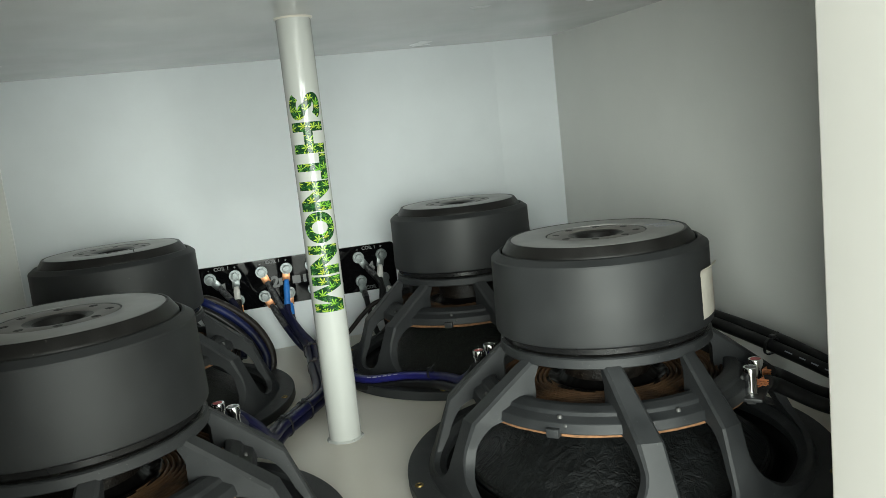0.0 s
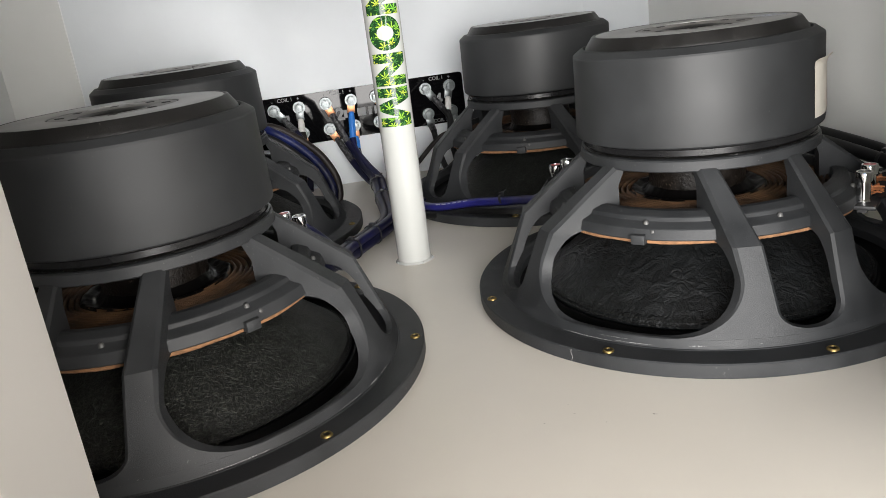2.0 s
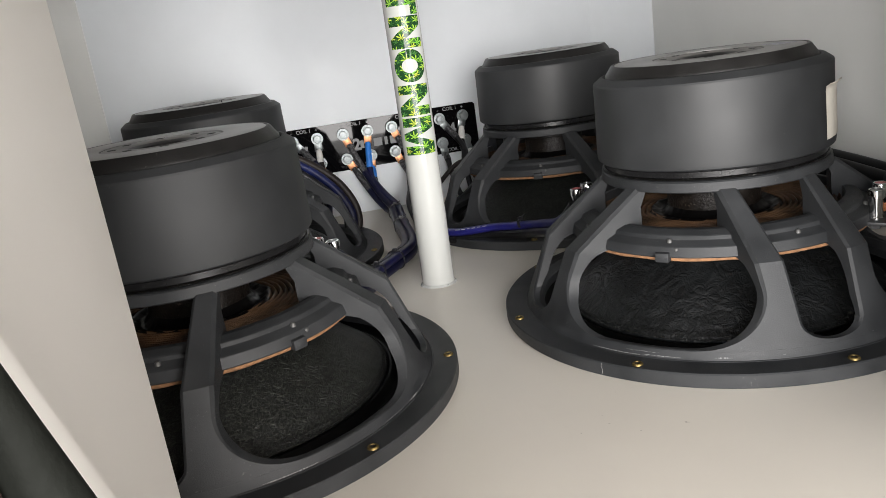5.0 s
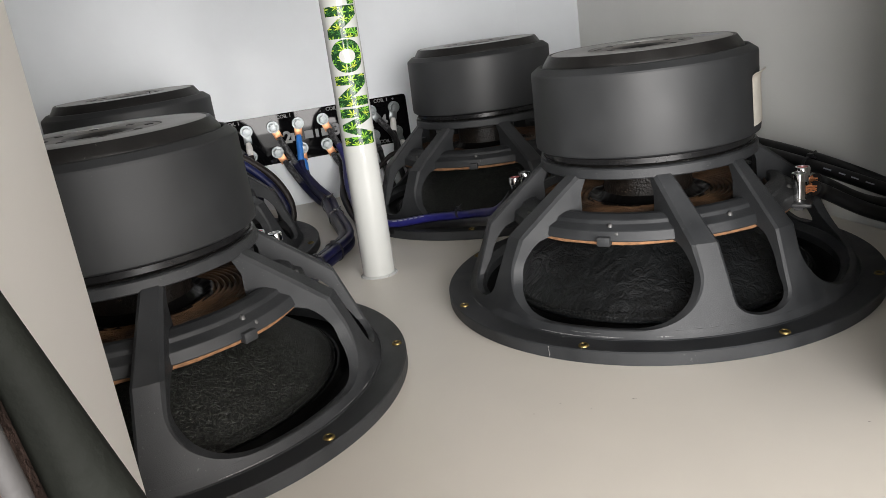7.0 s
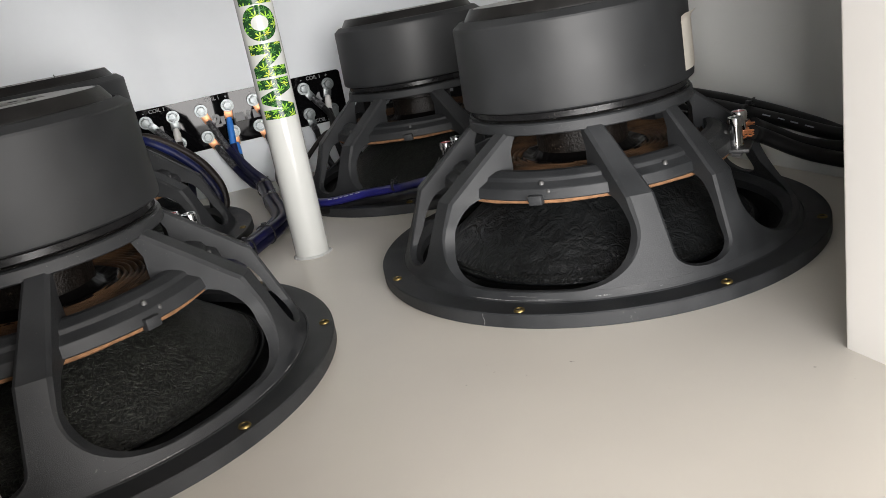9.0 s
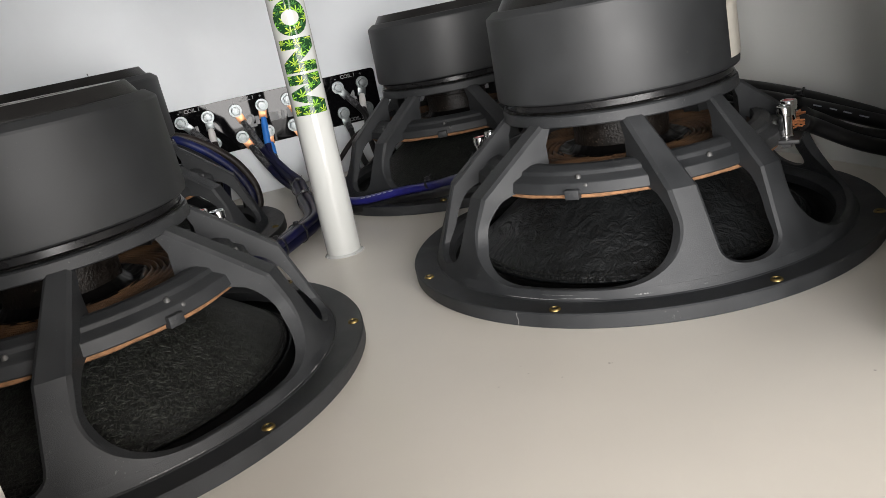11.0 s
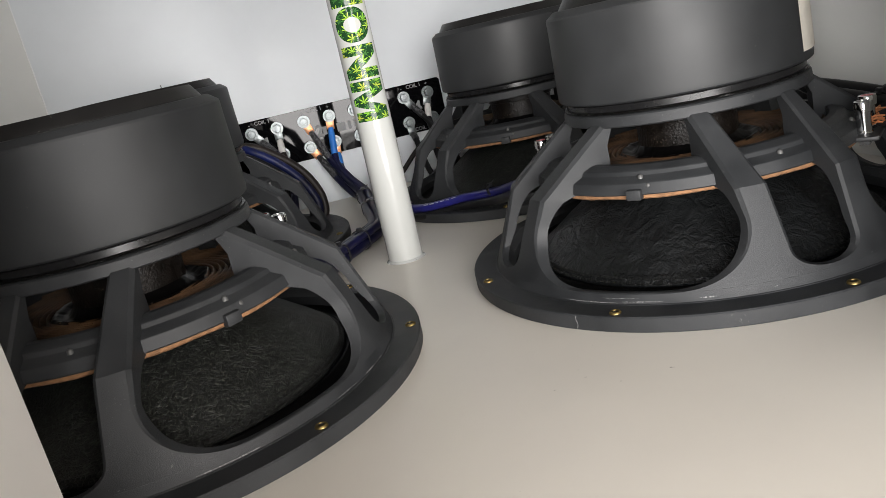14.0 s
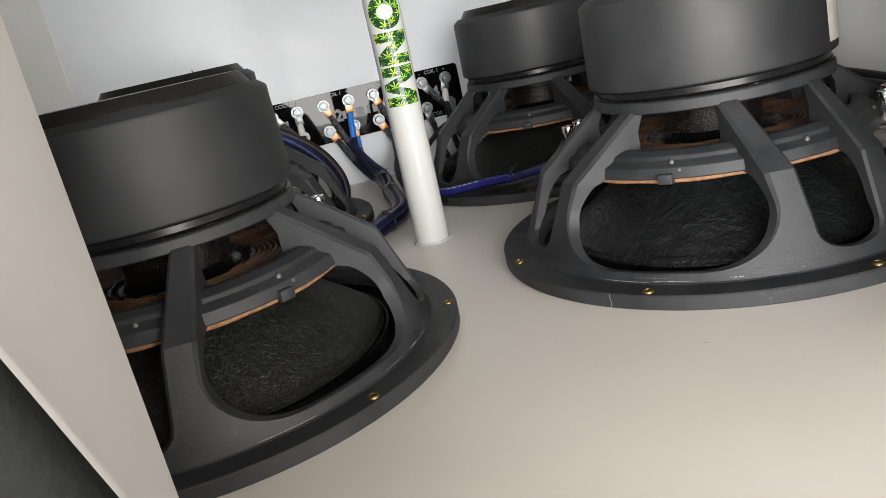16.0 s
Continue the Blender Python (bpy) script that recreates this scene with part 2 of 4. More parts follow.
def leaf_material():
    """Dark green vinyl printed with scattered bright pointed leaves; u runs round the pole, v along it, in metres."""
    m = bpy.data.materials.new("leaf_print_vinyl")
    m.use_nodes = True
    n, l = m.node_tree.nodes, m.node_tree.links
    b = n["Principled BSDF"]
    b.inputs["Roughness"].default_value = 0.10
    b.inputs["Specular IOR Level"].default_value = 0.22
    uv = n.new("ShaderNodeUVMap")
    uv.uv_map = "UVMap"

    def math_node(op, a, c=None):
        k = n.new("ShaderNodeMath")
        k.operation = op
        for i, v in enumerate((a, c)):
            if v is None:
                continue
            if isinstance(v, (int, float)):
                k.inputs[i].default_value = v
            else:
                l.new(v, k.inputs[i])
        return k.outputs[0]

    def leaves(scale, shift, size):
        mp = n.new("ShaderNodeMapping")
        mp.inputs["Location"].default_value = (shift, shift * 0.7, 0)
        l.new(uv.outputs[0], mp.inputs["Vector"])
        v = n.new("ShaderNodeTexVoronoi")
        v.voronoi_dimensions = "2D"
        v.inputs["Scale"].default_value, v.inputs["Randomness"].default_value = scale, 0.75
        l.new(mp.outputs[0], v.inputs["Vector"])
        d = n.new("ShaderNodeVectorMath")
        d.operation = "SUBTRACT"
        l.new(mp.outputs[0], d.inputs[0])
        l.new(v.outputs["Position"], d.inputs[1])
        s = n.new("ShaderNodeSeparateXYZ")
        l.new(d.outputs[0], s.inputs[0])
        c = n.new("ShaderNodeSeparateColor")
        l.new(v.outputs["Color"], c.inputs[0])
        turn = math_node("MULTIPLY", math_node("SUBTRACT", c.outputs[0], 0.5), 1.6)
        ang = math_node("ADD", math_node("ARCTAN2", s.outputs[0], s.outputs[1]), turn)
        lobes = math_node("POWER", math_node("ABSOLUTE", math_node("COSINE", math_node("MULTIPLY", ang, 3.5))), 3.0)
        fan = math_node("ADD", math_node("MULTIPLY", math_node("COSINE", math_node("MULTIPLY", ang, 0.5)), 0.85), 0.15)
        reach = math_node("MULTIPLY", math_node("ADD", math_node("MULTIPLY", lobes, 0.92), 0.08), math_node("MULTIPLY", fan, size / scale))
        ln = n.new("ShaderNodeVectorMath")
        ln.operation = "LENGTH"
        l.new(d.outputs[0], ln.inputs[0])
        return math_node("LESS_THAN", ln.outputs["Value"], reach), c.outputs[1]

    base = (0.012, 0.04, 0.014, 1)
    last = None
    for scale, shift, size, lo, hi in ((125, 0.31, 0.66, (0.03, 0.11, 0.025, 1), (0.07, 0.19, 0.05, 1)), (88, 0.0, 0.66, (0.16, 0.42, 0.04, 1), (0.42, 0.48, 0.06, 1))):
        mask, rnd = leaves(scale, shift, size)
        tone = n.new("ShaderNodeMix")
        tone.data_type = "RGBA"
        tone.inputs["A"].default_value, tone.inputs["B"].default_value = lo, hi
        l.new(rnd, tone.inputs["Factor"])
        mix = n.new("ShaderNodeMix")
        mix.data_type = "RGBA"
        l.new(mask, mix.inputs["Factor"])
        if last is None:
            mix.inputs["A"].default_value = base
        else:
            l.new(last, mix.inputs["A"])
        l.new(tone.outputs["Result"], mix.inputs["B"])
        last = mix.outputs["Result"]
    l.new(last, b.inputs["Base Color"])
    return m


M_CONE, M_FIBRE, M_SPIDER, M_LEAF = cone_material(), fibre_material(), spider_material(), leaf_material()
M_LIP = material("pressed_cone_edge", (0.011, 0.0115, 0.011), 0.5, spec=0.25, var=0.4, scale=300)


# ---- mesh helpers ----
def finish(bm, name, mat, smooth=None):
    bmesh.ops.recalc_face_normals(bm, faces=bm.faces)
    me = bpy.data.meshes.new(name)
    if smooth is not None:
        for f in bm.faces:
            f.smooth = True
        for e in bm.edges:
            e.smooth = len(e.link_faces) == 2 and e.calc_face_angle(0) < radians(smooth)
    bm.to_mesh(me)
    bm.free()
    me.materials.append(mat)
    return me


def part(name, bm, mat, parent, label="", m=None, smooth=35):
    me = bm if isinstance(bm, bpy.types.Mesh) else finish(bm, name, mat, smooth)
    ob = new(name, me)
    ob.parent = parent
    if m is not None:
        ob.matrix_basis = m
    if label:
        ob["label"] = label
    return ob


def thing(name, label, category, m=None, group="", kind=""):
    ob = new(name)
    ob.empty_display_size = 0.05
    if m is not None:
        ob.matrix_basis = m
    return tagged(ob, label, category, group, kind)


def lathe(profile, segs=96, closed=False, a0=0.0, a1=360.0):
    bm = bmesh.new()
    full = a1 - a0 >= 360
    count = segs if full else segs + 1
    rings = []
    for i in range(count):
        a = radians(a0 + (a1 - a0) * i / segs)
        rings.append([bm.verts.new((r * math.cos(a), r * math.sin(a), z)) for r, z in profile])
    rows = len(profile)
    for i in range(segs):
        p, q = rings[i], rings[(i + 1) % count]
        for j in range(rows if closed else rows - 1):
            k = (j + 1) % rows
            bm.faces.new((p[j], q[j], q[k], p[k]))
    if not full and closed:
        bm.faces.new(rings[0])
        bm.faces.new(list(reversed(rings[-1])))
    bmesh.ops.remove_doubles(bm, verts=bm.verts, dist=1e-6)
    return bm


def box(x0, x1, y0, y1, z0, z1, bevel=0.0):
    bm = bmesh.new()
    bmesh.ops.create_cube(bm, size=1.0, matrix=Matrix.Translation(((x0 + x1) / 2, (y0 + y1) / 2, (z0 + z1) / 2)) @ Matrix.Diagonal((x1 - x0, y1 - y0, z1 - z0, 1)))
    if bevel:
        bmesh.ops.bevel(bm, geom=bm.edges[:], offset=bevel, segments=2, profile=0.5, affect="EDGES")
    return bm


def prism(points, z0, z1, bevel=0.0):
    """A block over a polygon of the plan."""
    bm = bmesh.new()
    lo = [bm.verts.new((x, y, z0)) for x, y in points]
    hi = [bm.verts.new((x, y, z1)) for x, y in points]
    bm.faces.new(lo)
    bm.faces.new(hi)
    for i in range(len(points)):
        j = (i + 1) % len(points)
        bm.faces.new((lo[i], lo[j], hi[j], hi[i]))
    if bevel:
        bmesh.ops.bevel(bm, geom=bm.edges[:], offset=bevel, segments=2, profile=0.5, affect="EDGES")
    return bm


def spline(points, steps=8):
    pts = [Vector(p) for p in points]
    pts = [2 * pts[0] - pts[1]] + pts + [2 * pts[-1] - pts[-2]]
    out = []
    for i in range(1, len(pts) - 2):
        a, b, c, d = pts[i - 1 : i + 3]
        for k in range(steps):
            t = k / steps
            out.append(0.5 * (2 * b + (c - a) * t + (2 * a - 5 * b + 4 * c - d) * t * t + (3 * b - a - 3 * c + d) * t**3))
    out.append(pts[-2])
    return out


def tube(points, r, segs=12, steps=8, ends=True):
    line = spline(points, steps)
    bm = bmesh.new()
    up = Vector((0, 0, 1))
    rings = []
    for i, p in enumerate(line):
        d = (line[min(i + 1, len(line) - 1)] - line[max(i - 1, 0)]).normalized()
        side = d.cross(up)
        side = side.normalized() if side.length > 0.05 else Vector((1, 0, 0))
        top = side.cross(d).normalized()
        rad = r(i / (len(line) - 1)) if callable(r) else r
        rings.append([bm.verts.new(p + rad * (math.cos(a) * side + math.sin(a) * top)) for a in (2 * math.pi * k / segs for k in range(segs))])
    for p, q in zip(rings, rings[1:]):
        for k in range(segs):
            bm.faces.new((p[k], p[(k + 1) % segs], q[(k + 1) % segs], q[k]))
    if ends:
        bm.faces.new(list(reversed(rings[0])))
        bm.faces.new(rings[-1])
    return bm


def merged(*bms):
    out = bmesh.new()
    for b in bms:
        me = bpy.data.meshes.new("tmp")
        b.to_mesh(me)
        b.free()
        out.from_mesh(me)
        bpy.data.meshes.remove(me)
    return out


def moved(bm, m):
    bmesh.ops.transform(bm, matrix=m, verts=bm.verts)
    return bm


def text_mesh(body, size, bold=0.0, depth=0.0004):
    """Flat lettering in the xy plane, centred."""
    cu = bpy.data.curves.new("letters", "FONT")
    cu.body, cu.size, cu.align_x, cu.align_y, cu.offset, cu.extrude = body, size, "CENTER", "CENTER", bold, depth
    ob = bpy.data.objects.new("letters", cu)
    scene.collection.objects.link(ob)
    me = bpy.data.meshes.new_from_object(ob.evaluated_get(bpy.context.evaluated_depsgraph_get()))
    bpy.data.objects.remove(ob)
    bm = bmesh.new()
    bm.from_mesh(me)
    bpy.data.meshes.remove(me)
    return bm


# ---- the enclosure ----
X_L, X_R, Y_B, Y_F, CEIL, T = -0.575, 0.565, 0.530, -0.572, 0.549, 0.019
SLOPE = 0.022  # the top board falls a little towards the opening
POLE_TOP = CEIL - SLOPE * Y_B



def bead_bm(x, y, r):
    """A thin, uneven run of filler painted over where two boards meet."""
    bm = tube([(x, y, 0.002 + (CEIL - 0.02) * k / 24) for k in range(25)], r, 8, 6)
    for v in bm.verts:
        k = 0.5 + 0.9 * abs(noise.noise(Vector((1.0, x, v.co.z * 28))))
        v.co.x, v.co.y = x + (v.co.x - x) * k, y + (v.co.y - y) * k
    return bm


def structure(name, bm, mat, label, category="wall", smooth=None):
    return tagged(new(name, finish(bm, name, mat, smooth)), label, category, kind="structure")


structure("floor", box(X_L - T, X_R + T, -0.79, Y_B + T, -T, 0.0), M_FLOOR, "white painted wooden baffle board under the woofers", "floor")
def ceiling_bm():
    bm = box(X_L - T, X_R + T, -0.80, Y_B + T, CEIL, CEIL + T)
    for v in bm.verts:
        v.co.z += SLOPE * (v.co.y - Y_B)
    return bm


structure("ceiling", ceiling_bm(), M_CEIL, "semi-gloss white painted top board of the enclosure", "ceiling")
structure("wall_back", box(X_L - T, X_R + T, Y_B, Y_B + T, 0.0, CEIL), M_WALL, "white glossy painted back board of the enclosure")
structure("wall_right", box(X_R, X_R + T, Y_F - 0.2, Y_B, 0.0, CEIL), M_SIDE, "white painted side board, warm light toned into its colour")
structure("wall_left", box(X_L - T, X_L, Y_F - 0.2, Y_B, 0.0, CEIL), M_SIDE, "white painted side board, warm light toned into its colour")
structure("corner_panel_right", prism([(0.444, Y_B), (X_R, 0.507), (X_R, Y_B)], 0.0, CEIL), M_WALL, "angled white corner panel between back and side")
structure("corner_panel_left", prism([(-0.482, Y_B), (X_L, Y_B), (X_L, 0.455)], 0.0, CEIL), M_SIDE, "angled white corner panel, warm light toned into its colour")
structure("trim", bead_bm(-0.4815, Y_B - 0.0002, 0.0017), M_CEIL, "painted filler bead along the corner joint", "trim", 40)


def front_wall(name, inner, outer_lo, outer_hi, far):
    """The thick front board beside the opening; its outer corner leans."""
    bm = bmesh.new()
    vs = [bm.verts.new(p) for p in (
        (inner[0], inner[1], 0.0), (outer_lo[0], outer_lo[1], 0.0), (far, outer_lo[1], 0.0), (far, inner[1], 0.0),
        (inner[0], inner[1], CEIL), (outer_hi[0], outer_hi[1], CEIL), (far, outer_hi[1], CEIL), (far, inner[1], CEIL))]
    for f in ((0, 1, 2, 3), (7, 6, 5, 4), (0, 4, 5, 1), (1, 5, 6, 2), (2, 6, 7, 3), (3, 7, 4, 0)):
        bm.faces.new([vs[i] for i in f])
    bmesh.ops.bevel(bm, geom=[e for e in bm.edges if abs((e.verts[0].co - e.verts[1].co).z) > 0.3], offset=0.003, segments=3, profile=0.5, affect="EDGES")
    return structure(name, bm, M_JAMB, "white painted board beside the access opening", smooth=40)


front_wall("wall_front_left", (-0.235, Y_F), (-0.149, -0.778), (-0.283, -0.811), X_L)
front_wall("wall_front_right", (0.2675, -0.5630), (0.2675, -0.790), (0.2675, -0.790), X_R)
def seal_right(z):
    return -0.1842 - 0.278 * (z - 0.2142)


def seal_left(z):
    return min(-0.2040 - 0.0886 * (z - 0.2221), seal_right(z) - 0.004)


def door_seal_bm():
    """A bulging rubber strip, wide at its foot and thin at its head."""
    bm = bmesh.new()
    rings = []
    for i in range(25):
        z = CEIL * i / 24
        a, b, c = seal_left(z), seal_right(z), -0.798 - 0.045 * z
        h, d = (b - a) / 2, max(0.004, 0.36 * (b - a))
        rings.append([bm.verts.new((a + h + h * math.cos(w), c + d * math.sin(w), z)) for w in (2 * math.pi * k / 20 for k in range(20))])
    for p, q in zip(rings, rings[1:]):
        for k in range(20):
            bm.faces.new((p[k], p[(k + 1) % 20], q[(k + 1) % 20], q[k]))
    bm.faces.new(rings[0])
    bm.faces.new(rings[-1])
    return bm


seal = thing("door_seal", "dark greenish rubber door seal along the opening", "seal", pose(-0.15, -0.80, 0))
back = pose(0.15, 0.80, 0)
part("bulb", door_seal_bm(), M_SEAL, seal, m=back, smooth=60)
trim = tube([(seal_left(z) + 0.0005, -0.812 - 0.045 * z, z) for z in (0.0, 0.1, 0.2, 0.28, 0.34, 0.44, CEIL)], 0.0023, 14, 4)
part("edge_piping", trim, M_TRIM, seal, "pale grey edge piping", m=back, smooth=60)


def leaning_panel():
    """The carpeted face beside the leaning seal."""
    bm = bmesh.new()
    ring = [[bm.verts.new((x, y, z)) for x, y in ((seal_left(z) + 0.004, -0.800), (-1.30, -0.800), (-1.30, -0.818), (seal_left(z) + 0.002, -0.816))] for z in (-0.3, 0.15, 0.31, 0.95)]
    bm.faces.new(ring[0])
    bm.faces.new(ring[-1])
    for p, q in zip(ring, ring[1:]):
        for i in range(4):
            j = (i + 1) % 4
            bm.faces.new((p[i], p[j], q[j], q[i]))
    return bm


structure("carpet_panel_left", leaning_panel(), M_CARPET, "brown carpeted outer face beside the opening")
structure("carpet_panel_right", prism([(0.285, -0.800), (1.30, -0.800), (1.30, -0.835), (0.295, -0.835)], -0.3, 0.95), M_CARPET, "brown carpeted outer face beside the opening")
# added, unseen vehicle rear; pale lining bounces light; open to the sky behind the camera
structure("outer_floor", box(-1.30, 1.30, -1.5, -0.80, -0.32, -0.30), M_CARPET, "brown carpeted vehicle floor", "floor")
structure("outer_ceiling", box(-1.30, 1.30, -1.15, -0.80, 1.20, 1.22), M_OUTER, "added pale roof lining out of view", "ceiling")
structure("outer_wall_left", box(-1.32, -1.30, -1.5, -0.80, -0.30, 1.20), M_OUTER, "added pale side lining out of view")
structure("outer_wall_right", box(1.30, 1.32, -1.5, -0.80, -0.30, 1.20), M_OUTER, "added pale side lining out of view")
structure("outer_header", box(-1.30, 1.30, -0.835, -0.80, CEIL + T, 1.20), M_OUTER, "added pale panel out of view over the opening")
structure("outer_sill", box(-1.30, 1.30, -0.835, -0.80, -0.30, -T), M_CARPET, "brown carpeted panel under the opening")
structure("ground", box(-40, 40, -60, 40, -0.95, -0.90), material("asphalt", (0.06, 0.06, 0.06), 0.9, var=0.2, scale=3), "grey asphalt outside the vehicle", "ground")


# ---- woofers ----
R_A, Z_A = 0.2056, 0.0205  # top of the skirt ring
R_B, Z_B = 0.179, 0.0893  # the knee of an arm
R_T, Z_T = 0.108, 0.1462  # where an arm runs into the collar
U0 = 0.041
R_WEB = 0.113


def slot_edge(z):
    """Half the width of the slot between the two arms of a pair."""
    if z <= 0.0233:
        return 0.0
    h = z - 0.0233
    if h < 0.016:
        q = 1 - h / 0.016
        return 0.0265 * math.sqrt(1 - q * q)
    return 0.0265 + 0.052 * (z - 0.0393)


def window_edge(z):
    """How far from the pair's axis the wide opening beside an arm begins."""
    q = min(1.0, max(0.0, (0.067 - z) / 0.0462))
    return 0.0515 + 0.064 * (1 - math.sqrt(1 - q * q)) + 0.06 * max(0.0, z - 0.067)


def spoke_mesh(side):
    """One cast arm of a parallel pair, beside the pair's axis (+x); side: +1 or -1. A face along the skirt, a knee, a deep web behind."""
    rows = []
    levels = [Z_A, 0.0212, 0.0219, 0.0226, 0.0233, 0.0236, 0.0241, 0.0248, 0.0258, 0.0272, 0.0292, 0.0318, 0.035, 0.039, 0.044, 0.050, 0.056, 0.062, 0.067, 0.072, 0.077, 0.082, 0.086, Z_B]
    for z in levels:
        r = R_A + (R_B - R_A) * (z - Z_A) / (Z_B - Z_A)
        e = min(1.0, max(0.0, (z - 0.058) / (Z_B - 0.058)))
        # the arch: the web's inner edge swings in under the spider ring
        thick = min(1.0, max(0.0, (z - 0.026) / 0.024))
        ri = r - 0.0058 - 0.0054 * thick - 0.0150 * (1 - math.sqrt(max(0.0, 1 - e**2.2)))
        zi = z - 0.0035 * e
        rows.append((r, z, ri, zi, slot_edge(z), window_edge(z), 0.935, 0.355))
    n = 12
    inner = [(R_B - 0.0262, 0.0858), (0.142, 0.0872), (0.128, 0.0885), (0.1165, 0.0935), (R_WEB, 0.1020), (R_WEB, 0.1380)]
    for i in range(1, n + 1):
        k = i / n
        f = k * (len(inner) - 1)
        a = min(int(f), len(inner) - 2)
        g = f - a
        ri, zi = (inner[a][c] + (inner[a + 1][c] - inner[a][c]) * g for c in (0, 1))
        r, z = R_B + (R_T - R_B) * k, Z_B + (Z_T - Z_B) * k
        rows.append((r, z, min(ri, r - 0.001), min(zi, z - 0.002), 0.0291 + 0.0031 * k, 0.0529 - 0.0038 * k, 0.625, 0.78))
    bm = bmesh.new()
    vo, vi = [], []
    for r, z, ri, zi, near, wide, nr, nz in rows:
        bev = 0.0026 * min(1.0, near / 0.018)
        wbev = 0.0016 + 0.0012 * min(1.0, max(0.0, (z - 0.05) / 0.03))
        us = [near, near + bev] + [near + bev + (wide - near - bev - wbev) * q / 8 for q in range(1, 8)] + [wide - wbev, wide]
        o, n_ = [], []
        for j, u in enumerate(us):
            drop = 0.0020 * min(1.0, near / 0.018) if j == 0 else 0.85 * wbev if j == len(us) - 1 else 0.0
            ro, zo = r - nr * drop, z - nz * drop
            o.append(bm.verts.new((math.sqrt(max(ro * ro - u * u, 0)), side * u, zo)))
            n_.append(bm.verts.new((math.sqrt(max(ri * ri - u * u, 1e-6)), side * u, zi)))
        vo.append(o)
        vi.append(n_)
    m = len(vo[0])
    for i in range(len(rows) - 1):
        for j in range(m - 1):
            bm.faces.new((vo[i][j], vo[i][j + 1], vo[i + 1][j + 1], vo[i + 1][j]))
            bm.faces.new((vi[i][j], vi[i + 1][j], vi[i + 1][j + 1], vi[i][j + 1]))
        for j in (0, m - 1):
            bm.faces.new((vo[i][j], vo[i + 1][j], vi[i + 1][j], vi[i][j]))
    for i in (0, -1):
        for j in range(m - 1):
            bm.faces.new((vo[i][j], vo[i][j + 1], vi[i][j + 1], vi[i][j]))
    bmesh.ops.dissolve_degenerate(bm, edges=bm.edges, dist=1e-6)
    return bm


def spider_bm():
    """Concentric rolls, deep and rounded, a little uneven."""
    prof = [(0.127, 0.0985)]
    n = 145
    for i in range(n):
        q = i / (n - 1)
        roll = abs(math.sin(math.pi * (0.5 + 12 * q))) ** 0.65
        prof.append((0.126 - 0.062 * q, 0.0945 - 0.002 * q + 0.0068 * roll))
    bm = lathe(prof, 160)
    for v in bm.verts:
        v.co.z += 0.0006 * noise.noise(v.co * 70)
    return bm


def cone_bm(wrinkled):
    """The pressed paper cone from behind, with its folded lip; wrinkled: creased and dented, else matted."""
    prof = [(0.1600, 0.0085), (0.1632, 0.0090), (0.1640, 0.0105), (0.1634, 0.0122), (0.1618, 0.0132), (0.1612, 0.0150), (0.1596, 0.0166), (0.1578, 0.0172)]
    prof += [(0.1578 - 0.100 * q / 26, 0.0172 + 0.0735 * (q / 26) ** 0.93) for q in range(1, 27)]
    bm = lathe(prof, 200)
    for v in bm.verts:
        r = math.hypot(v.co.x, v.co.y)
        if r < 0.158:
            a = math.atan2(v.co.y, v.co.x)
            fade = min(1.0, (0.158 - r) / 0.006)
            if wrinkled:
                ridge = max(0.0, noise.noise(Vector((a * 9 + 0.4 * math.sin(r * 70), r * 14, 2.0)))) ** 2
                v.co.z += fade * (0.0022 * ridge + 0.0012 * noise.noise(v.co * 70))
            else:
                v.co.z += fade * (0.0007 * noise.noise(v.co * 60) + 0.0004 * noise.noise(v.co * 190))
    return bm


def lip_bm():
    """The cone's pressed edge: two rows of small knurls."""
    bm = bmesh.new()
    for r, z, shift in ((0.1606, 0.0160, 0.0), (0.1630, 0.0128, 0.5)):
        for i in range(260):
            a = 2 * math.pi * (i + shift) / 260
            a += 0.006 * noise.noise(Vector((a * 20, r, 0)))
            z2 = z + 0.0007 * noise.noise(Vector((a * 14, r * 50, 3)))
            bmesh.ops.create_cube(bm, size=1.0, matrix=Matrix.Rotation(a, 4, "Z") @ Matrix.Translation((r, 0, z2)) @ Matrix.Rotation(radians(40), 4, "Y") @ Matrix.Diagonal((0.0020, 0.0024, 0.0012, 1)))
    return bm


def screw_bm():
    return lathe([(0, 0.0128), (0.0026, 0.0128), (0.0029, 0.0146), (0.0034, 0.0148), (0.0041, 0.0146), (0.0047, 0.0139), (0.0050, 0.0130), (0.0050, 0.0120)], 20)


def chamfered_tab():
    return box(-0.006, 0.0045, -0.0065, 0.0065, 0.0835, 0.0925, 0.0012)


SUB = {}


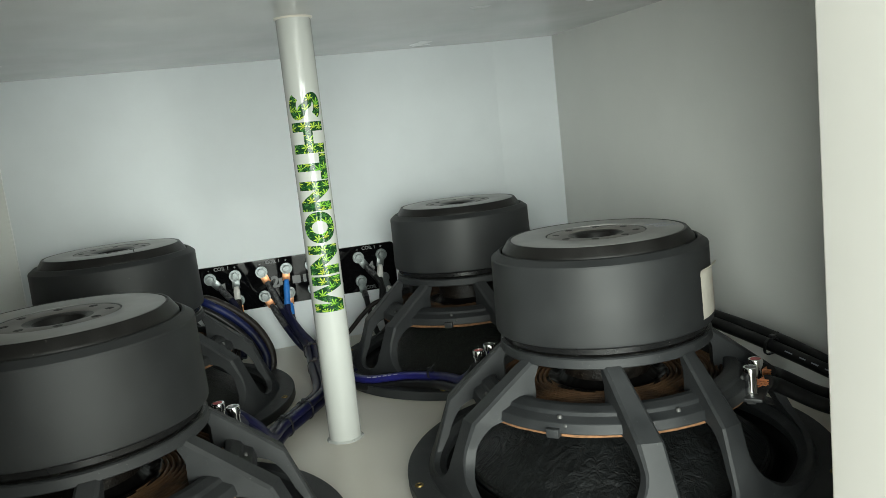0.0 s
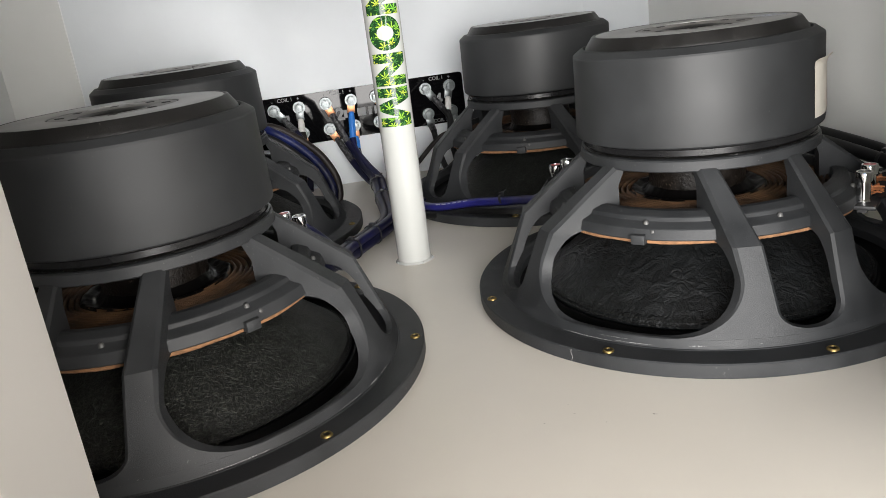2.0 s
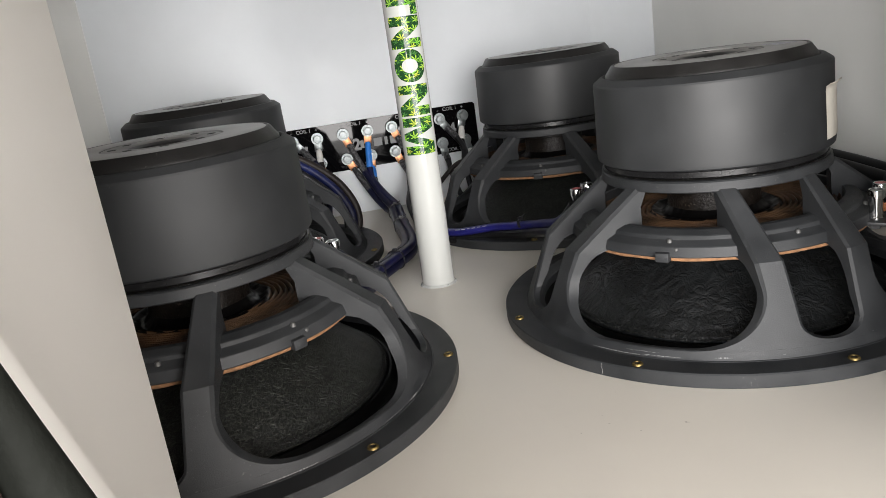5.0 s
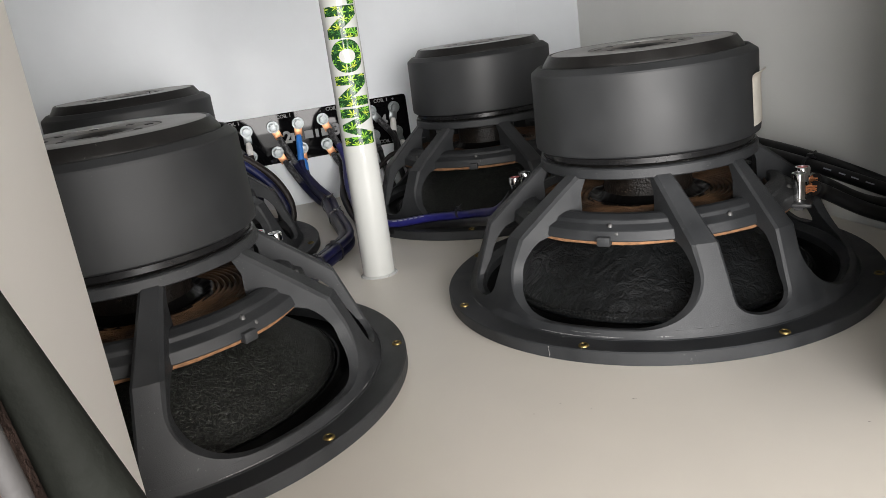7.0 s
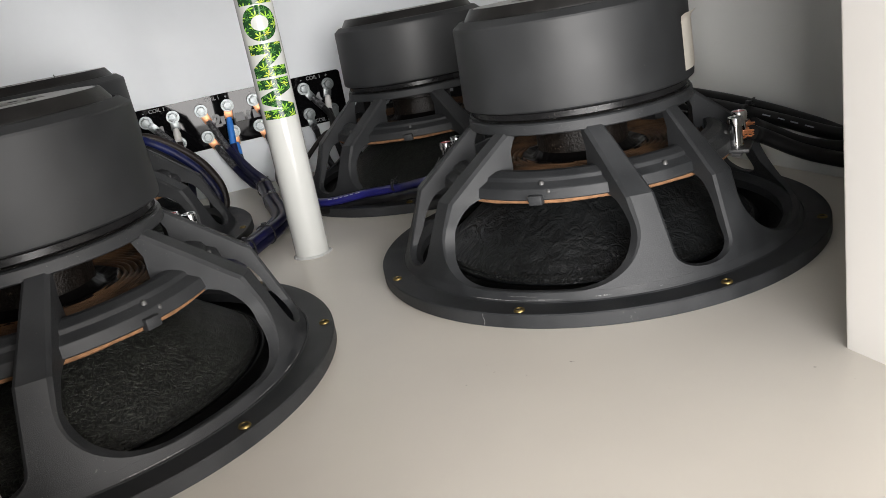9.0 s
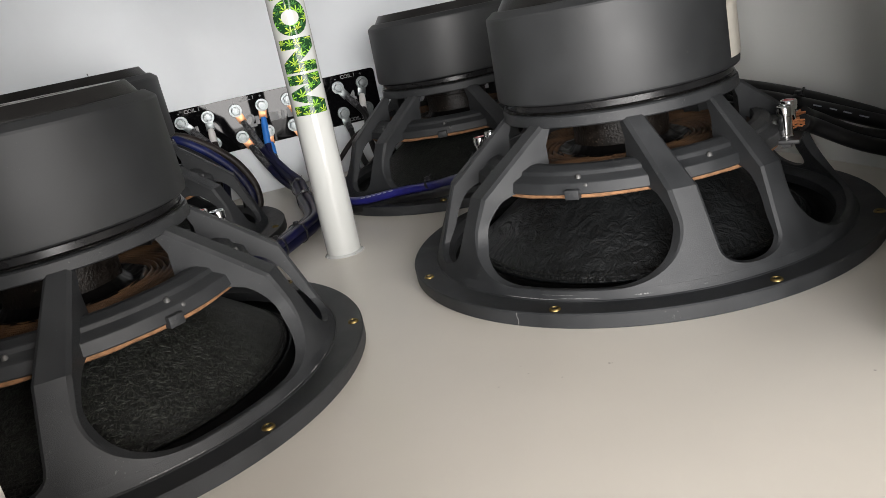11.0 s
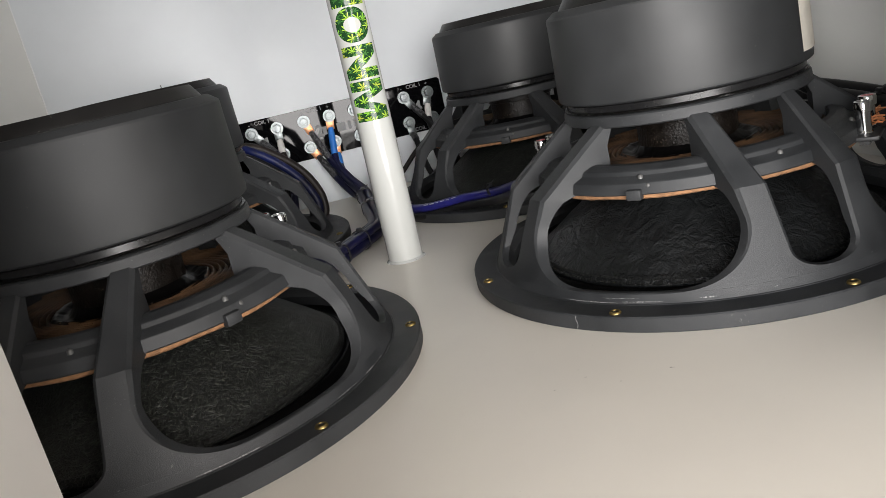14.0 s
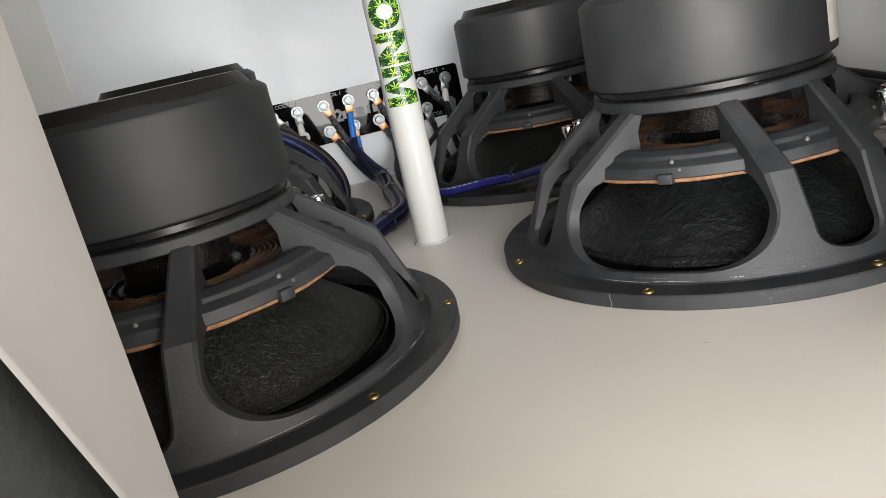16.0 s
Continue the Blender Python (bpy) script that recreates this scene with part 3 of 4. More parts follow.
def sub_meshes():
    SUB["flange"] = finish(lathe([(0.190, 0.0), (0.2326, 0.0), (0.2332, 0.0008), (0.2332, 0.0118), (0.2322, 0.0130), (0.2102, 0.0130), (0.2096, 0.0136), (0.2089, 0.0137), (0.2085, 0.0133), (0.2081, 0.0140), (R_A, Z_A), (0.2048, 0.0211),
                                  (0.2030, 0.0214), (0.1985, 0.0205), (0.1950, 0.0170), (0.190, 0.0150)], 200, True), "flange", M_CAST, 32)
    SUB["spoke_a"] = finish(spoke_mesh(1), "spoke", M_CAST, 17)
    SUB["spoke_b"] = finish(spoke_mesh(-1), "spoke", M_CAST, 17)
    SUB["collar"] = finish(lathe([(0.104, 0.1385), (0.1128, 0.1385), (0.1142, 0.1397), (0.1136, 0.1480), (0.1122, 0.1492), (0.104, 0.1505)], 112, True), "collar", M_CAST, 30)
    SUB["neck"] = finish(lathe([(0.06, 0.1506), (0.1085, 0.1506), (0.1100, 0.1520), (0.1100, 0.1575), (0.1085, 0.1590), (0.06, 0.1590)], 112), "top_plate", M_STEEL, 30)
    SUB["bead"] = finish(glue_bead(), "glue_bead", M_BEAD, 60)
    SUB["landing"] = finish(lathe([(0.1235, 0.0870), (0.1500, 0.0870), (0.1512, 0.0882), (0.1490, 0.0966), (0.1480, 0.0975), (0.1412, 0.1008), (0.1402, 0.1016), (0.1388, 0.1046), (0.1376, 0.1055), (0.1300, 0.1085), (0.1245, 0.1088), (0.1235, 0.1075)], 128, True), "spider_ring", M_CAST, 14)
    SUB["cork"] = finish(gasket_bm(), "gasket", M_CORK, 30)
    SUB["tab"] = finish(chamfered_tab(), "tab", M_CAST, 30)
    SUB["rivet"] = finish(lathe([(0, 0.1038), (0.0013, 0.1035), (0.0021, 0.1026), (0.0025, 0.1000)], 14), "rivet", M_RIVET, 60)
    SUB["cone"] = finish(cone_bm(True), "cone", M_CONE, 60)
    SUB["cone_matted"] = finish(cone_bm(False), "cone", M_FIBRE, 60)
    SUB["lip"] = finish(lip_bm(), "cone_edge", M_LIP, 20)
    SUB["surround"] = finish(lathe([(0.2000, 0.0170), (0.1960, 0.0130), (0.1930, 0.0075), (0.1860, 0.0035), (0.1780, 0.0030), (0.1715, 0.0060), (0.1690, 0.0100), (0.1672, 0.0108), (0.1650, 0.0100), (0.1630, 0.0080), (0.1590, 0.0075)], 128), "surround", M_SURROUND, 60)
    SUB["spider"] = finish(spider_bm(), "spider", M_SPIDER, 40)
    SUB["coil"] = finish(lathe([(0.046, 0.088), (0.0475, 0.097), (0.0470, 0.101), (0.0470, 0.1265), (0.0490, 0.1275), (0.0490, 0.1505)], 64), "voice_coil", material("coil_former", (0.0075, 0.0055, 0.0042), 0.42, spec=0.28, var=0.6, scale=120, bump=0.5, bscale=420, rvar=0.12, dust=(500, 0.93, (0.07, 0.055, 0.04))), 30)
    SUB["coilglue"] = finish(coil_glue(), "glue_ring", M_GLUE, 60)
    SUB["boot"] = finish(lathe([(0.1080, 0.1592), (0.1145, 0.1595), (0.1163, 0.1610), (0.1168, 0.165), (0.1160, 0.200), (0.1155, 0.225), (0.1155, 0.2380), (0.1149, 0.2398), (0.1078, 0.2452), (0.1052, 0.2457), (0.1040, 0.2440)], 128), "rubber_boot", M_BOOT, 14)
    SUB["plate"] = finish(lathe([(0.1028, 0.2360), (0.1024, 0.2457), (0.1012, 0.2477), (0.0964, 0.2548), (0.0952, 0.2561), (0.0938, 0.2560), (0.0930, 0.2553), (0.0530, 0.2553), (0.0525, 0.2543), (0.0270, 0.2542), (0.0225, 0.2525), (0.0195, 0.2475), (0.0185, 0.2345), (0.0185, 0.2000)], 112), "back_plate", M_PLATE, 30)
    SUB["badge"] = finish(lathe([(0.0918, 0.2554), (0.0918, 0.2559), (0.0913, 0.2561), (0.0545, 0.2561), (0.0540, 0.2559), (0.0540, 0.2554)], 96), "badge_ring", M_BADGE, 30)
    SUB["vent"] = finish(lathe([(0.0522, 0.2543), (0.0522, 0.2553), (0.0515, 0.2555), (0.0340, 0.2553), (0.0275, 0.2537), (0.0225, 0.2490), (0.0215, 0.2425), (0.0215, 0.2195), (0, 0.2195)], 80), "vent_flare", M_VENT, 40)
    # a flat dark disc in place of the shade down a screw hole
    SUB["hole"] = finish(lathe([(0, 0.2556), (0.0030, 0.2556), (0.0036, 0.2558), (0.0040, 0.2557), (0.0040, 0.2545)], 14), "screw_hole", M_HOLE, 40)
    SUB["screw"] = finish(screw_bm(), "screw", M_BRASS, 30)
    # a dark disc paints the shade within the screw head's recess
    SUB["socket"] = finish(lathe([(0.0028, 0.0136), (0.0028, 0.0139), (0, 0.0139)], 6), "socket", M_HOLE, 30)
    SUB["board"] = finish(merged(box(-0.010, 0.016, -0.026, 0.026, 0.0865, 0.0905, 0.001), box(0.000, 0.008, -0.018, -0.010, 0.0820, 0.0865), box(0.000, 0.008, 0.010, 0.018, 0.0820, 0.0865)), "terminal_board", M_BOARD, 30)
    SUB["post"] = finish(lathe([(0, 0.0905), (0.0066, 0.0905), (0.0068, 0.0912), (0.0068, 0.0930), (0.0060, 0.0940), (0.0060, 0.1100), (0.0072, 0.1106), (0.0075, 0.1175), (0.0068, 0.1190), (0.0054, 0.1190), (0.0054, 0.1182)], 24), "binding_post", M_CHROME, 30)
    SUB["capdisc"] = finish(lathe([(0.0053, 0.1180), (0.0053, 0.1186), (0, 0.1186)], 20), "cap", M_RED, 30)
    SUB["capdisc2"] = finish(lathe([(0.0053, 0.1180), (0.0053, 0.1186), (0, 0.1186)], 20), "cap", M_BLACKCAP, 30)


def gasket_bm():
    """A cork ring, cut a little unevenly."""
    bm = lathe([(0.110, 0.0830), (0.1462, 0.0828), (0.1482, 0.0842), (0.1486, 0.0869), (0.110, 0.0869)], 160, True)
    for v in bm.verts:
        if math.hypot(v.co.x, v.co.y) > 0.14:
            k = 1 + 0.004 * noise.noise(v.co * 60)
            v.co.x, v.co.y = v.co.x * k, v.co.y * k
            if v.co.z < 0.0850:
                v.co.z += 0.0009 * noise.noise(v.co * 45)
    return bm


def glue_bead():
    rng = random.Random(5)
    bm = lathe([(0.107, 0.1500), (0.1118, 0.1504), (0.1122, 0.1514), (0.1105, 0.1524)], 160)
    for v in bm.verts:
        k = 1 + 0.010 * noise.noise(v.co * 90) + rng.uniform(-0.002, 0.002)
        v.co.x, v.co.y = v.co.x * k, v.co.y * k
    return bm


def coil_glue():
    """A thick, lumpy ring of glossy adhesive at the foot of the coil."""
    bm = lathe([(0.0670, 0.0935), (0.0660, 0.0980), (0.0640, 0.0996), (0.0610, 0.0988), (0.0580, 0.0968), (0.0555, 0.0962), (0.0520, 0.0978), (0.0492, 0.1012), (0.0472, 0.1045)], 200)
    for v in bm.verts:
        r = math.hypot(v.co.x, v.co.y)
        k = 1 + 0.035 * noise.noise(v.co * 55) + 0.015 * noise.noise(v.co * 190)
        v.co.x, v.co.y = v.co.x * k, v.co.y * k
        if r > 0.055:
            v.co.z += 0.0014 * noise.noise(v.co * 90) + 0.0005 * noise.noise(v.co * 260)
    return bm


sub_meshes()


def woofer(label):
    w = thing("subwoofer", label, "subwoofer", group="inverted subwoofers in the enclosure")
    part("flange", SUB["flange"], None, w)
    for k in range(4):
        turn = pose(0, 0, 0, 0, 0, 90 * k)
        part("spoke", SUB["spoke_a"], None, w, m=turn)
        part("spoke", SUB["spoke_b"], None, w, m=turn)
        half = pose(0, 0, 0, 0, 0, 90 * k + 45)
        part("tab", SUB["tab"], None, w, m=half @ Matrix.Translation((0.1505, 0, 0)))
        part("rivet", SUB["rivet"], None, w, "small dull rivet", m=pose(0, 0, 0, 0, 0, 90 * k + 45 + 1.5) @ Matrix.Translation((0.1425, 0, -0.0005)))
        part("rivet", SUB["rivet"], None, w, "small dull rivet", m=pose(0, 0, 0, 0, 0, 90 * k + 45 + 4.5) @ Matrix.Translation((0.0465, 0, 0.0945)) @ pose(0, 0, 0, 0, 90, 0))
        part("rivet", SUB["rivet"], None, w, "small dull rivet", m=pose(0, 0, 0, 0, 0, 90 * k + 2) @ Matrix.Translation((0.1425, 0, -0.0005)))
    for k in range(8):
        turn = pose(0, 0, 0, 0, 0, 45 * k)
        screw = part("screw", SUB["screw"], None, w, "yellow zinc-plated mounting screw", m=turn @ Matrix.Translation((0.2247, 0, 0)))
        part("socket", SUB["socket"], None, screw)
    part("collar", SUB["collar"], None, w)
    part("top_plate", SUB["neck"], None, w, "glossy black steel top plate")
    part("glue_bead", SUB["bead"], None, w)
    part("spider_ring", SUB["landing"], None, w)
    part("gasket", SUB["cork"], None, w, "orange-brown cork gasket")
    cone = part("cone", SUB["cone"], None, w, "black pressed paper cone")
    part("cone_edge", SUB["lip"], None, cone)
    part("surround", SUB["surround"], None, w, "black rubber surround")
    part("spider", SUB["spider"], None, w, "brown corrugated woven spider")
    coil = part("voice_coil", SUB["coil"], None, w, "dark wound voice coil former")
    part("glue_ring", SUB["coilglue"], None, coil)
    part("rubber_boot", SUB["boot"], None, w, "matt black rubber magnet boot")
    plate = part("back_plate", SUB["plate"], None, w)
    part("badge_ring", SUB["badge"], None, plate, "grey brushed badge ring")
    part("vent_flare", SUB["vent"], None, plate)
    for k in range(8):
        a = radians(45 * k + 20)
        part("screw_hole", SUB["hole"], None, plate, m=Matrix.Translation((0.0430 * math.cos(a), 0.0430 * math.sin(a), 0)))
    for a in (135, -45):
        board = part("terminal_board", SUB["board"], None, w, "black terminal board", m=pose(0, 0, 0, 0, 0, a) @ Matrix.Translation((0.150, 0, 0)))
        for y, cap in ((0.0135, "capdisc"), (-0.0135, "capdisc2")):
            here = Matrix.Translation((0.004, y, 0))
            part("binding_post", SUB["post"], None, board, "chrome binding post", m=here)
            part("cap", SUB[cap], None, board, "red cap" if cap == "capdisc" else "black cap", m=here)
    return w


front_right = woofer("black inverted subwoofer with a tape strip on its rubber boot")
front_right.matrix_basis = pose(0.2750, -0.2195, 0, 0, 0, -1.8)
front_left = copy_thing(front_right, pose(-0.2605, -0.2335, 0, 0, 0, 81.1))
tagged(front_left, "black inverted subwoofer standing beside the access opening")
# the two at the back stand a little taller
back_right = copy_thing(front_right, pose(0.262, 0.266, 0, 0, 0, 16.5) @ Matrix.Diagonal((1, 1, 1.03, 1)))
for ob in [o for o in back_right.children if o.name.startswith("terminal_board")][:1]:
    for piece in list(ob.children):
        bpy.data.objects.remove(piece)
    bpy.data.objects.remove(ob)
tagged(back_right, "black inverted subwoofer beside the wire panel, purple cable before it")
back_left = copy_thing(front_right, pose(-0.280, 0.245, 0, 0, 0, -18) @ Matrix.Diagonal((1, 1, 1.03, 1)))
tagged(back_left, "black inverted subwoofer in the corner with cables draped over its basket")
for sub_ in (front_left, back_left, back_right):
    for ob in sub_.children:
        if ob.name.startswith("cone"):
            ob.data = SUB["cone_matted"]
part("bristle", tube([(0.0626, -0.0648, 0.2545), (0.0629, -0.0650, 0.2570), (0.0624, -0.0648, 0.2598)], 0.0006, 6, 4), M_TIE, back_left, "thin stray bristle")
# two rows of print that cannot be read, on one badge only
badge = next(ob for ob in front_right.children_recursive if ob.name.startswith("badge_ring"))
for x0, y0 in ((0.0575, 0.0065), (0.0630, -0.0100)):
    for k in range(5):
        part("print", moved(box(x0 + 0.0046 * k, x0 + 0.0046 * k + 0.0034, y0, y0 + 0.0078, 0.25615, 0.25645), pose(0, 0, 0, 0, 0, -13)), M_CABLEPRINT, badge, "pale printed bar")


def scuff(sub, a0, a1, f, wide, seed):
    """A ragged pale scrape on the sloping shoulder of the flange; f: from its lower edge (0) to its upper (1)."""
    rng = random.Random(seed)
    bm = bmesh.new()
    n = max(5, int((a1 - a0) * 4))
    rows = []
    for i in range(n + 1):
        a = radians(a0 + (a1 - a0) * i / n)
        h = wide * (0.15 + rng.random()) * math.sin(math.pi * (0.06 + 0.88 * i / n))
        g = f + rng.uniform(-0.018, 0.018)
        row = []
        for k in (-1, 1):
            q = g + k * h / 0.0070
            r, z = 0.2081 - 0.0025 * q + 0.00022, 0.0140 + 0.0065 * q + 0.00010
            row.append(bm.verts.new((r * math.cos(a), r * math.sin(a), z)))
        rows.append(row)
    for p, q in zip(rows, rows[1:]):
        if rng.random() < 0.82:
            bm.faces.new((p[0], q[0], q[1], p[1]))
    part("scuff", bm, M_SCUFF, sub, "pale scraped coating", smooth=None)


for sub, a0, a1, f, wide, seed in ((front_right, -118.5, -114.5, 0.30, 0.0007, 1), (front_right, -136, -126, 0.16, 0.0004, 2), (front_right, -150, -134, 0.02, 0.0004, 3), (front_right, -103.5, -102.3, 0.4, 0.0003, 4), (front_right, -140, -131, 0.55, 0.00025, 5),
                                   (front_left, -157.8, -149.8, 0.05, 0.0005, 20), (front_left, -151.3, -145.3, 0.05, 0.0005, 21), (front_left, -115.9, -110.9, 0.05, 0.0006, 22), (front_left, -109.8, -105.8, 0.05, 0.0004, 23), (front_left, -127.5, -118.5, 0.05, 0.0003, 24)):
    scuff(sub, a0, a1, f, wide, seed)
drip = tube([(0.2334 * math.cos(a), 0.2334 * math.sin(a), z) for a, z in ((radians(-142.75), 0.0122), (radians(-142.9), 0.009), (radians(-142.6), 0.005), (radians(-142.9), 0.001))], 0.0003, 6, 4)
part("paint_drip", drip, M_SCUFF, front_right, "thin white paint run")


# ---- the pole ----
pole = thing("pole", "white PVC support pole with leaf-patterned lettering", "pole", pose(0, 0, 0, 0, 0.5, 0))
part("tube", lathe([(0.0, 0.0), (0.0212, 0.0), (0.0212, POLE_TOP + 0.004), (0.0, POLE_TOP + 0.004)], 64), M_PVC, pole)


def glyph(ch):
    """Heavy block letters in a unit box, as faces in the xy plane."""
    k, q = 0.30, 0.27
    bm = bmesh.new()
    if ch in "HTNM":
        shape = {
            "H": [(0, 0), (k, 0), (k, 0.5 - q / 2), (1 - k, 0.5 - q / 2), (1 - k, 0), (1, 0), (1, 1), (1 - k, 1), (1 - k, 0.5 + q / 2), (k, 0.5 + q / 2), (k, 1), (0, 1)],
            "T": [(0.5 - k / 2, 0), (0.5 + k / 2, 0), (0.5 + k / 2, 1 - q), (1, 1 - q), (1, 1), (0, 1), (0, 1 - q), (0.5 - k / 2, 1 - q)],
            "N": [(0, 0), (k, 0), (k, 0.52), (1 - k, 0), (1, 0), (1, 1), (1 - k, 1), (1 - k, 0.48), (k, 1), (0, 1)],
            "M": [(0, 0), (0.24, 0), (0.24, 0.58), (0.42, 0), (0.58, 0), (0.76, 0.58), (0.76, 0), (1, 0), (1, 1), (0.70, 1), (0.5, 0.42), (0.30, 1), (0, 1)],
        }[ch]
        bm.faces.new([bm.verts.new((x, y, 0)) for x, y in shape])
    else:
        n = 40
        if ch == "O":
            outer = [(0.5 + 0.5 * math.cos(a), 0.5 + 0.5 * math.sin(a)) for a in (2 * math.pi * i / n for i in range(n + 1))]
            inner = [(0.5 + 0.21 * math.cos(a), 0.5 + 0.24 * math.sin(a)) for a in (2 * math.pi * i / n for i in range(n + 1))]
        else:
            mid = [(0.5 + 0.34 * math.cos(a), 0.735 + 0.145 * math.sin(a)) for a in (radians(15 + 240 * i / 19) for i in range(20))]
            mid += [(0.5 + 0.34 * math.cos(a), 0.265 + 0.145 * math.sin(a)) for a in (radians(75 - 240 * i / 19) for i in range(20))]
            outer, inner = [], []
            for i, (x, y) in enumerate(mid):
                (xa, ya), (xb, yb) = mid[max(i - 1, 0)], mid[min(i + 1, len(mid) - 1)]
                d = Vector((xb - xa, yb - ya)).normalized()
                outer.append((min(max(x + 0.14 * d.y, 0), 1), min(max(y - 0.125 * d.x, 0), 1)))
                inner.append((x - 0.14 * d.y, y + 0.125 * d.x))
        vo, vi = [bm.verts.new((*p, 0)) for p in outer], [bm.verts.new((*p, 0)) for p in inner]
        for i in range(len(vo) - 1):
            bm.faces.new((vo[i], vo[i + 1], vi[i + 1], vi[i]))
        bmesh.ops.remove_doubles(bm, verts=bm.verts, dist=1e-5)
    for i in range(1, 16):
        bmesh.ops.bisect_plane(bm, geom=bm.verts[:] + bm.edges[:] + bm.faces[:], plane_co=(0, i / 16, 0), plane_no=(0, 1, 0))
    return bm


def pole_letter(ch, z0, z1, half):
    """A vinyl letter wrapped on the pole, its top to +x, filling z0..z1 along the pole and half the given arc to each side."""
    bm = glyph(ch)
    uv = bm.loops.layers.uv.new("UVMap")
    rad = 0.02145
    flat = {}
    for v in bm.verts:
        u, z = (2 * v.co.y - 1) * half, z1 - v.co.x * (z1 - z0)
        flat[v] = (u * rad + 0.5, z + 0.5)
        a = radians(FACE - 90) + u
        v.co = (rad * math.cos(a), rad * math.sin(a), z)
    for f in bm.faces:
        f.smooth = True
        for lp in f.loops:
            lp[uv].uv = flat[lp.vert]
    me = bpy.data.meshes.new("letter")
    bm.to_mesh(me)
    bm.free()
    me.materials.append(M_LEAF)
    ob = new("letter", me)
    ob.parent = pole
    ob["label"] = "green leaf-print vinyl letter"


FACE = -3.0
for ch, z0, z1 in (("S", 0.413, 0.447), ("H", 0.373, 0.411), ("T", 0.340, 0.372), ("N", 0.302, 0.339), ("O", 0.262, 0.301), ("N", 0.222, 0.259), ("M", 0.174, 0.2195)):
    pole_letter(ch, z0, z1, radians(56))
foot = lathe([(0.0205, 0.0), (0.0245, 0.0), (0.0232, 0.0012), (0.0214, 0.0026)], 64)
for v in foot.verts:
    v.co.x, v.co.y = v.co.x * (1 + 0.03 * noise.noise(v.co * 150)), v.co.y * (1 + 0.03 * noise.noise(v.co * 150))
lumps = [moved(lathe([(0, 0.0022), (0.0012, 0.0018), (0.0019, 0.0006), (0.0021, 0.0)], 10), pose(0.0230 * math.cos(a), 0.0230 * math.sin(a), 0)) for a in (radians(-165), radians(-12), radians(-20), radians(-70))]
part("caulk", merged(foot, *lumps), M_PVC, pole)
top_ring = lathe([(0.0214, POLE_TOP - 0.0025), (0.0232, POLE_TOP - 0.0012), (0.0245, POLE_TOP + 0.0012)], 64)
part("caulk", top_ring, M_FLOOR, pole)


# ---- the wire panel ----
P_Y = Y_B - 0.0065
panel = thing("terminal_panel", "gloss black acrylic wire panel bolted on the back board", "panel")
plate_bm = prism([(-0.197, Y_B), (0.193, Y_B), (0.193, P_Y), (-0.197, P_Y)], 0.0875, 0.1785)
bmesh.ops.bevel(plate_bm, geom=[e for e in plate_bm.edges if abs((e.verts[0].co - e.verts[1].co).y) > 0.004], offset=0.006, segments=4, profile=0.5, affect="EDGES")
part("plate", plate_bm, M_ACRYL, panel)
BOLT = finish(merged(lathe([(0, 0), (0.0095, 0), (0.0098, 0.0004), (0.0098, 0.0014), (0.0095, 0.0018), (0, 0.0018)], 28),
                     moved(lathe([(0, 0.0018), (0.0072, 0.0018), (0.0072, 0.0070), (0.0062, 0.0080), (0, 0.0080)], 6), pose(0, 0, 0, 0, 0, 15)),
                     lathe([(0.0045, 0.0081), (0.0042, 0.0092), (0, 0.0094)], 16)), "bolt", M_ZINC, 25)
COLS = (-0.163, -0.117, -0.068, -0.021, 0.026, 0.073, 0.120, 0.166)
ROW_HI, ROW_LO = 0.1562, 0.1090


def on_panel(x, z, out=0.0):
    return Matrix.Translation((x, P_Y - out, z)) @ pose(0, 0, 0, 90)


for x in COLS:
    for z in (ROW_HI, ROW_LO):
        part("bolt", BOLT, None, panel, "zinc hex bolt", m=on_panel(x, z, 0.0032) @ pose(0, 0, 0, 0, 0, (x * 900 + z * 333) % 60) @ Matrix.Diagonal((1.16, 1.16, 1.1, 1)))


def panel_text(name, body, size, x, z, mat, bold=0.0):
    part(name, moved(text_mesh(body, size, bold, 0.0001), on_panel(x, z, 0.0003)), mat, panel, "grey printed lettering", smooth=None)


for g in range(4):
    xm = (COLS[2 * g] + COLS[2 * g + 1]) / 2
    panel_text("lettering", "COIL 1", 0.0092, xm, 0.1725, M_PRINT, 0.0002)
    panel_text("lettering", "COIL 2", 0.0092, xm, 0.0935, M_PRINT, 0.0002)
    panel_text("lettering", "-", 0.010, COLS[2 * g] - 0.001, 0.1720, M_PRINT, 0.0002)
    panel_text("lettering", "+", 0.008, COLS[2 * g + 1] + 0.001, 0.1720, M_PRINT, 0.0002)
    panel_text("numeral", str(g + 1), 0.030, xm, 0.132, M_PRINT, 0.0012)
# the maker's mark as plain blocks
for x0, x1 in ((-0.038, -0.031), (-0.012, 0.004), (0.009, 0.015), (0.020, 0.036)):
    part("mark", box(x0, x1, P_Y - 0.0006, P_Y - 0.0002, 0.1245, 0.1395), M_PRINT, panel, "plain grey mark")


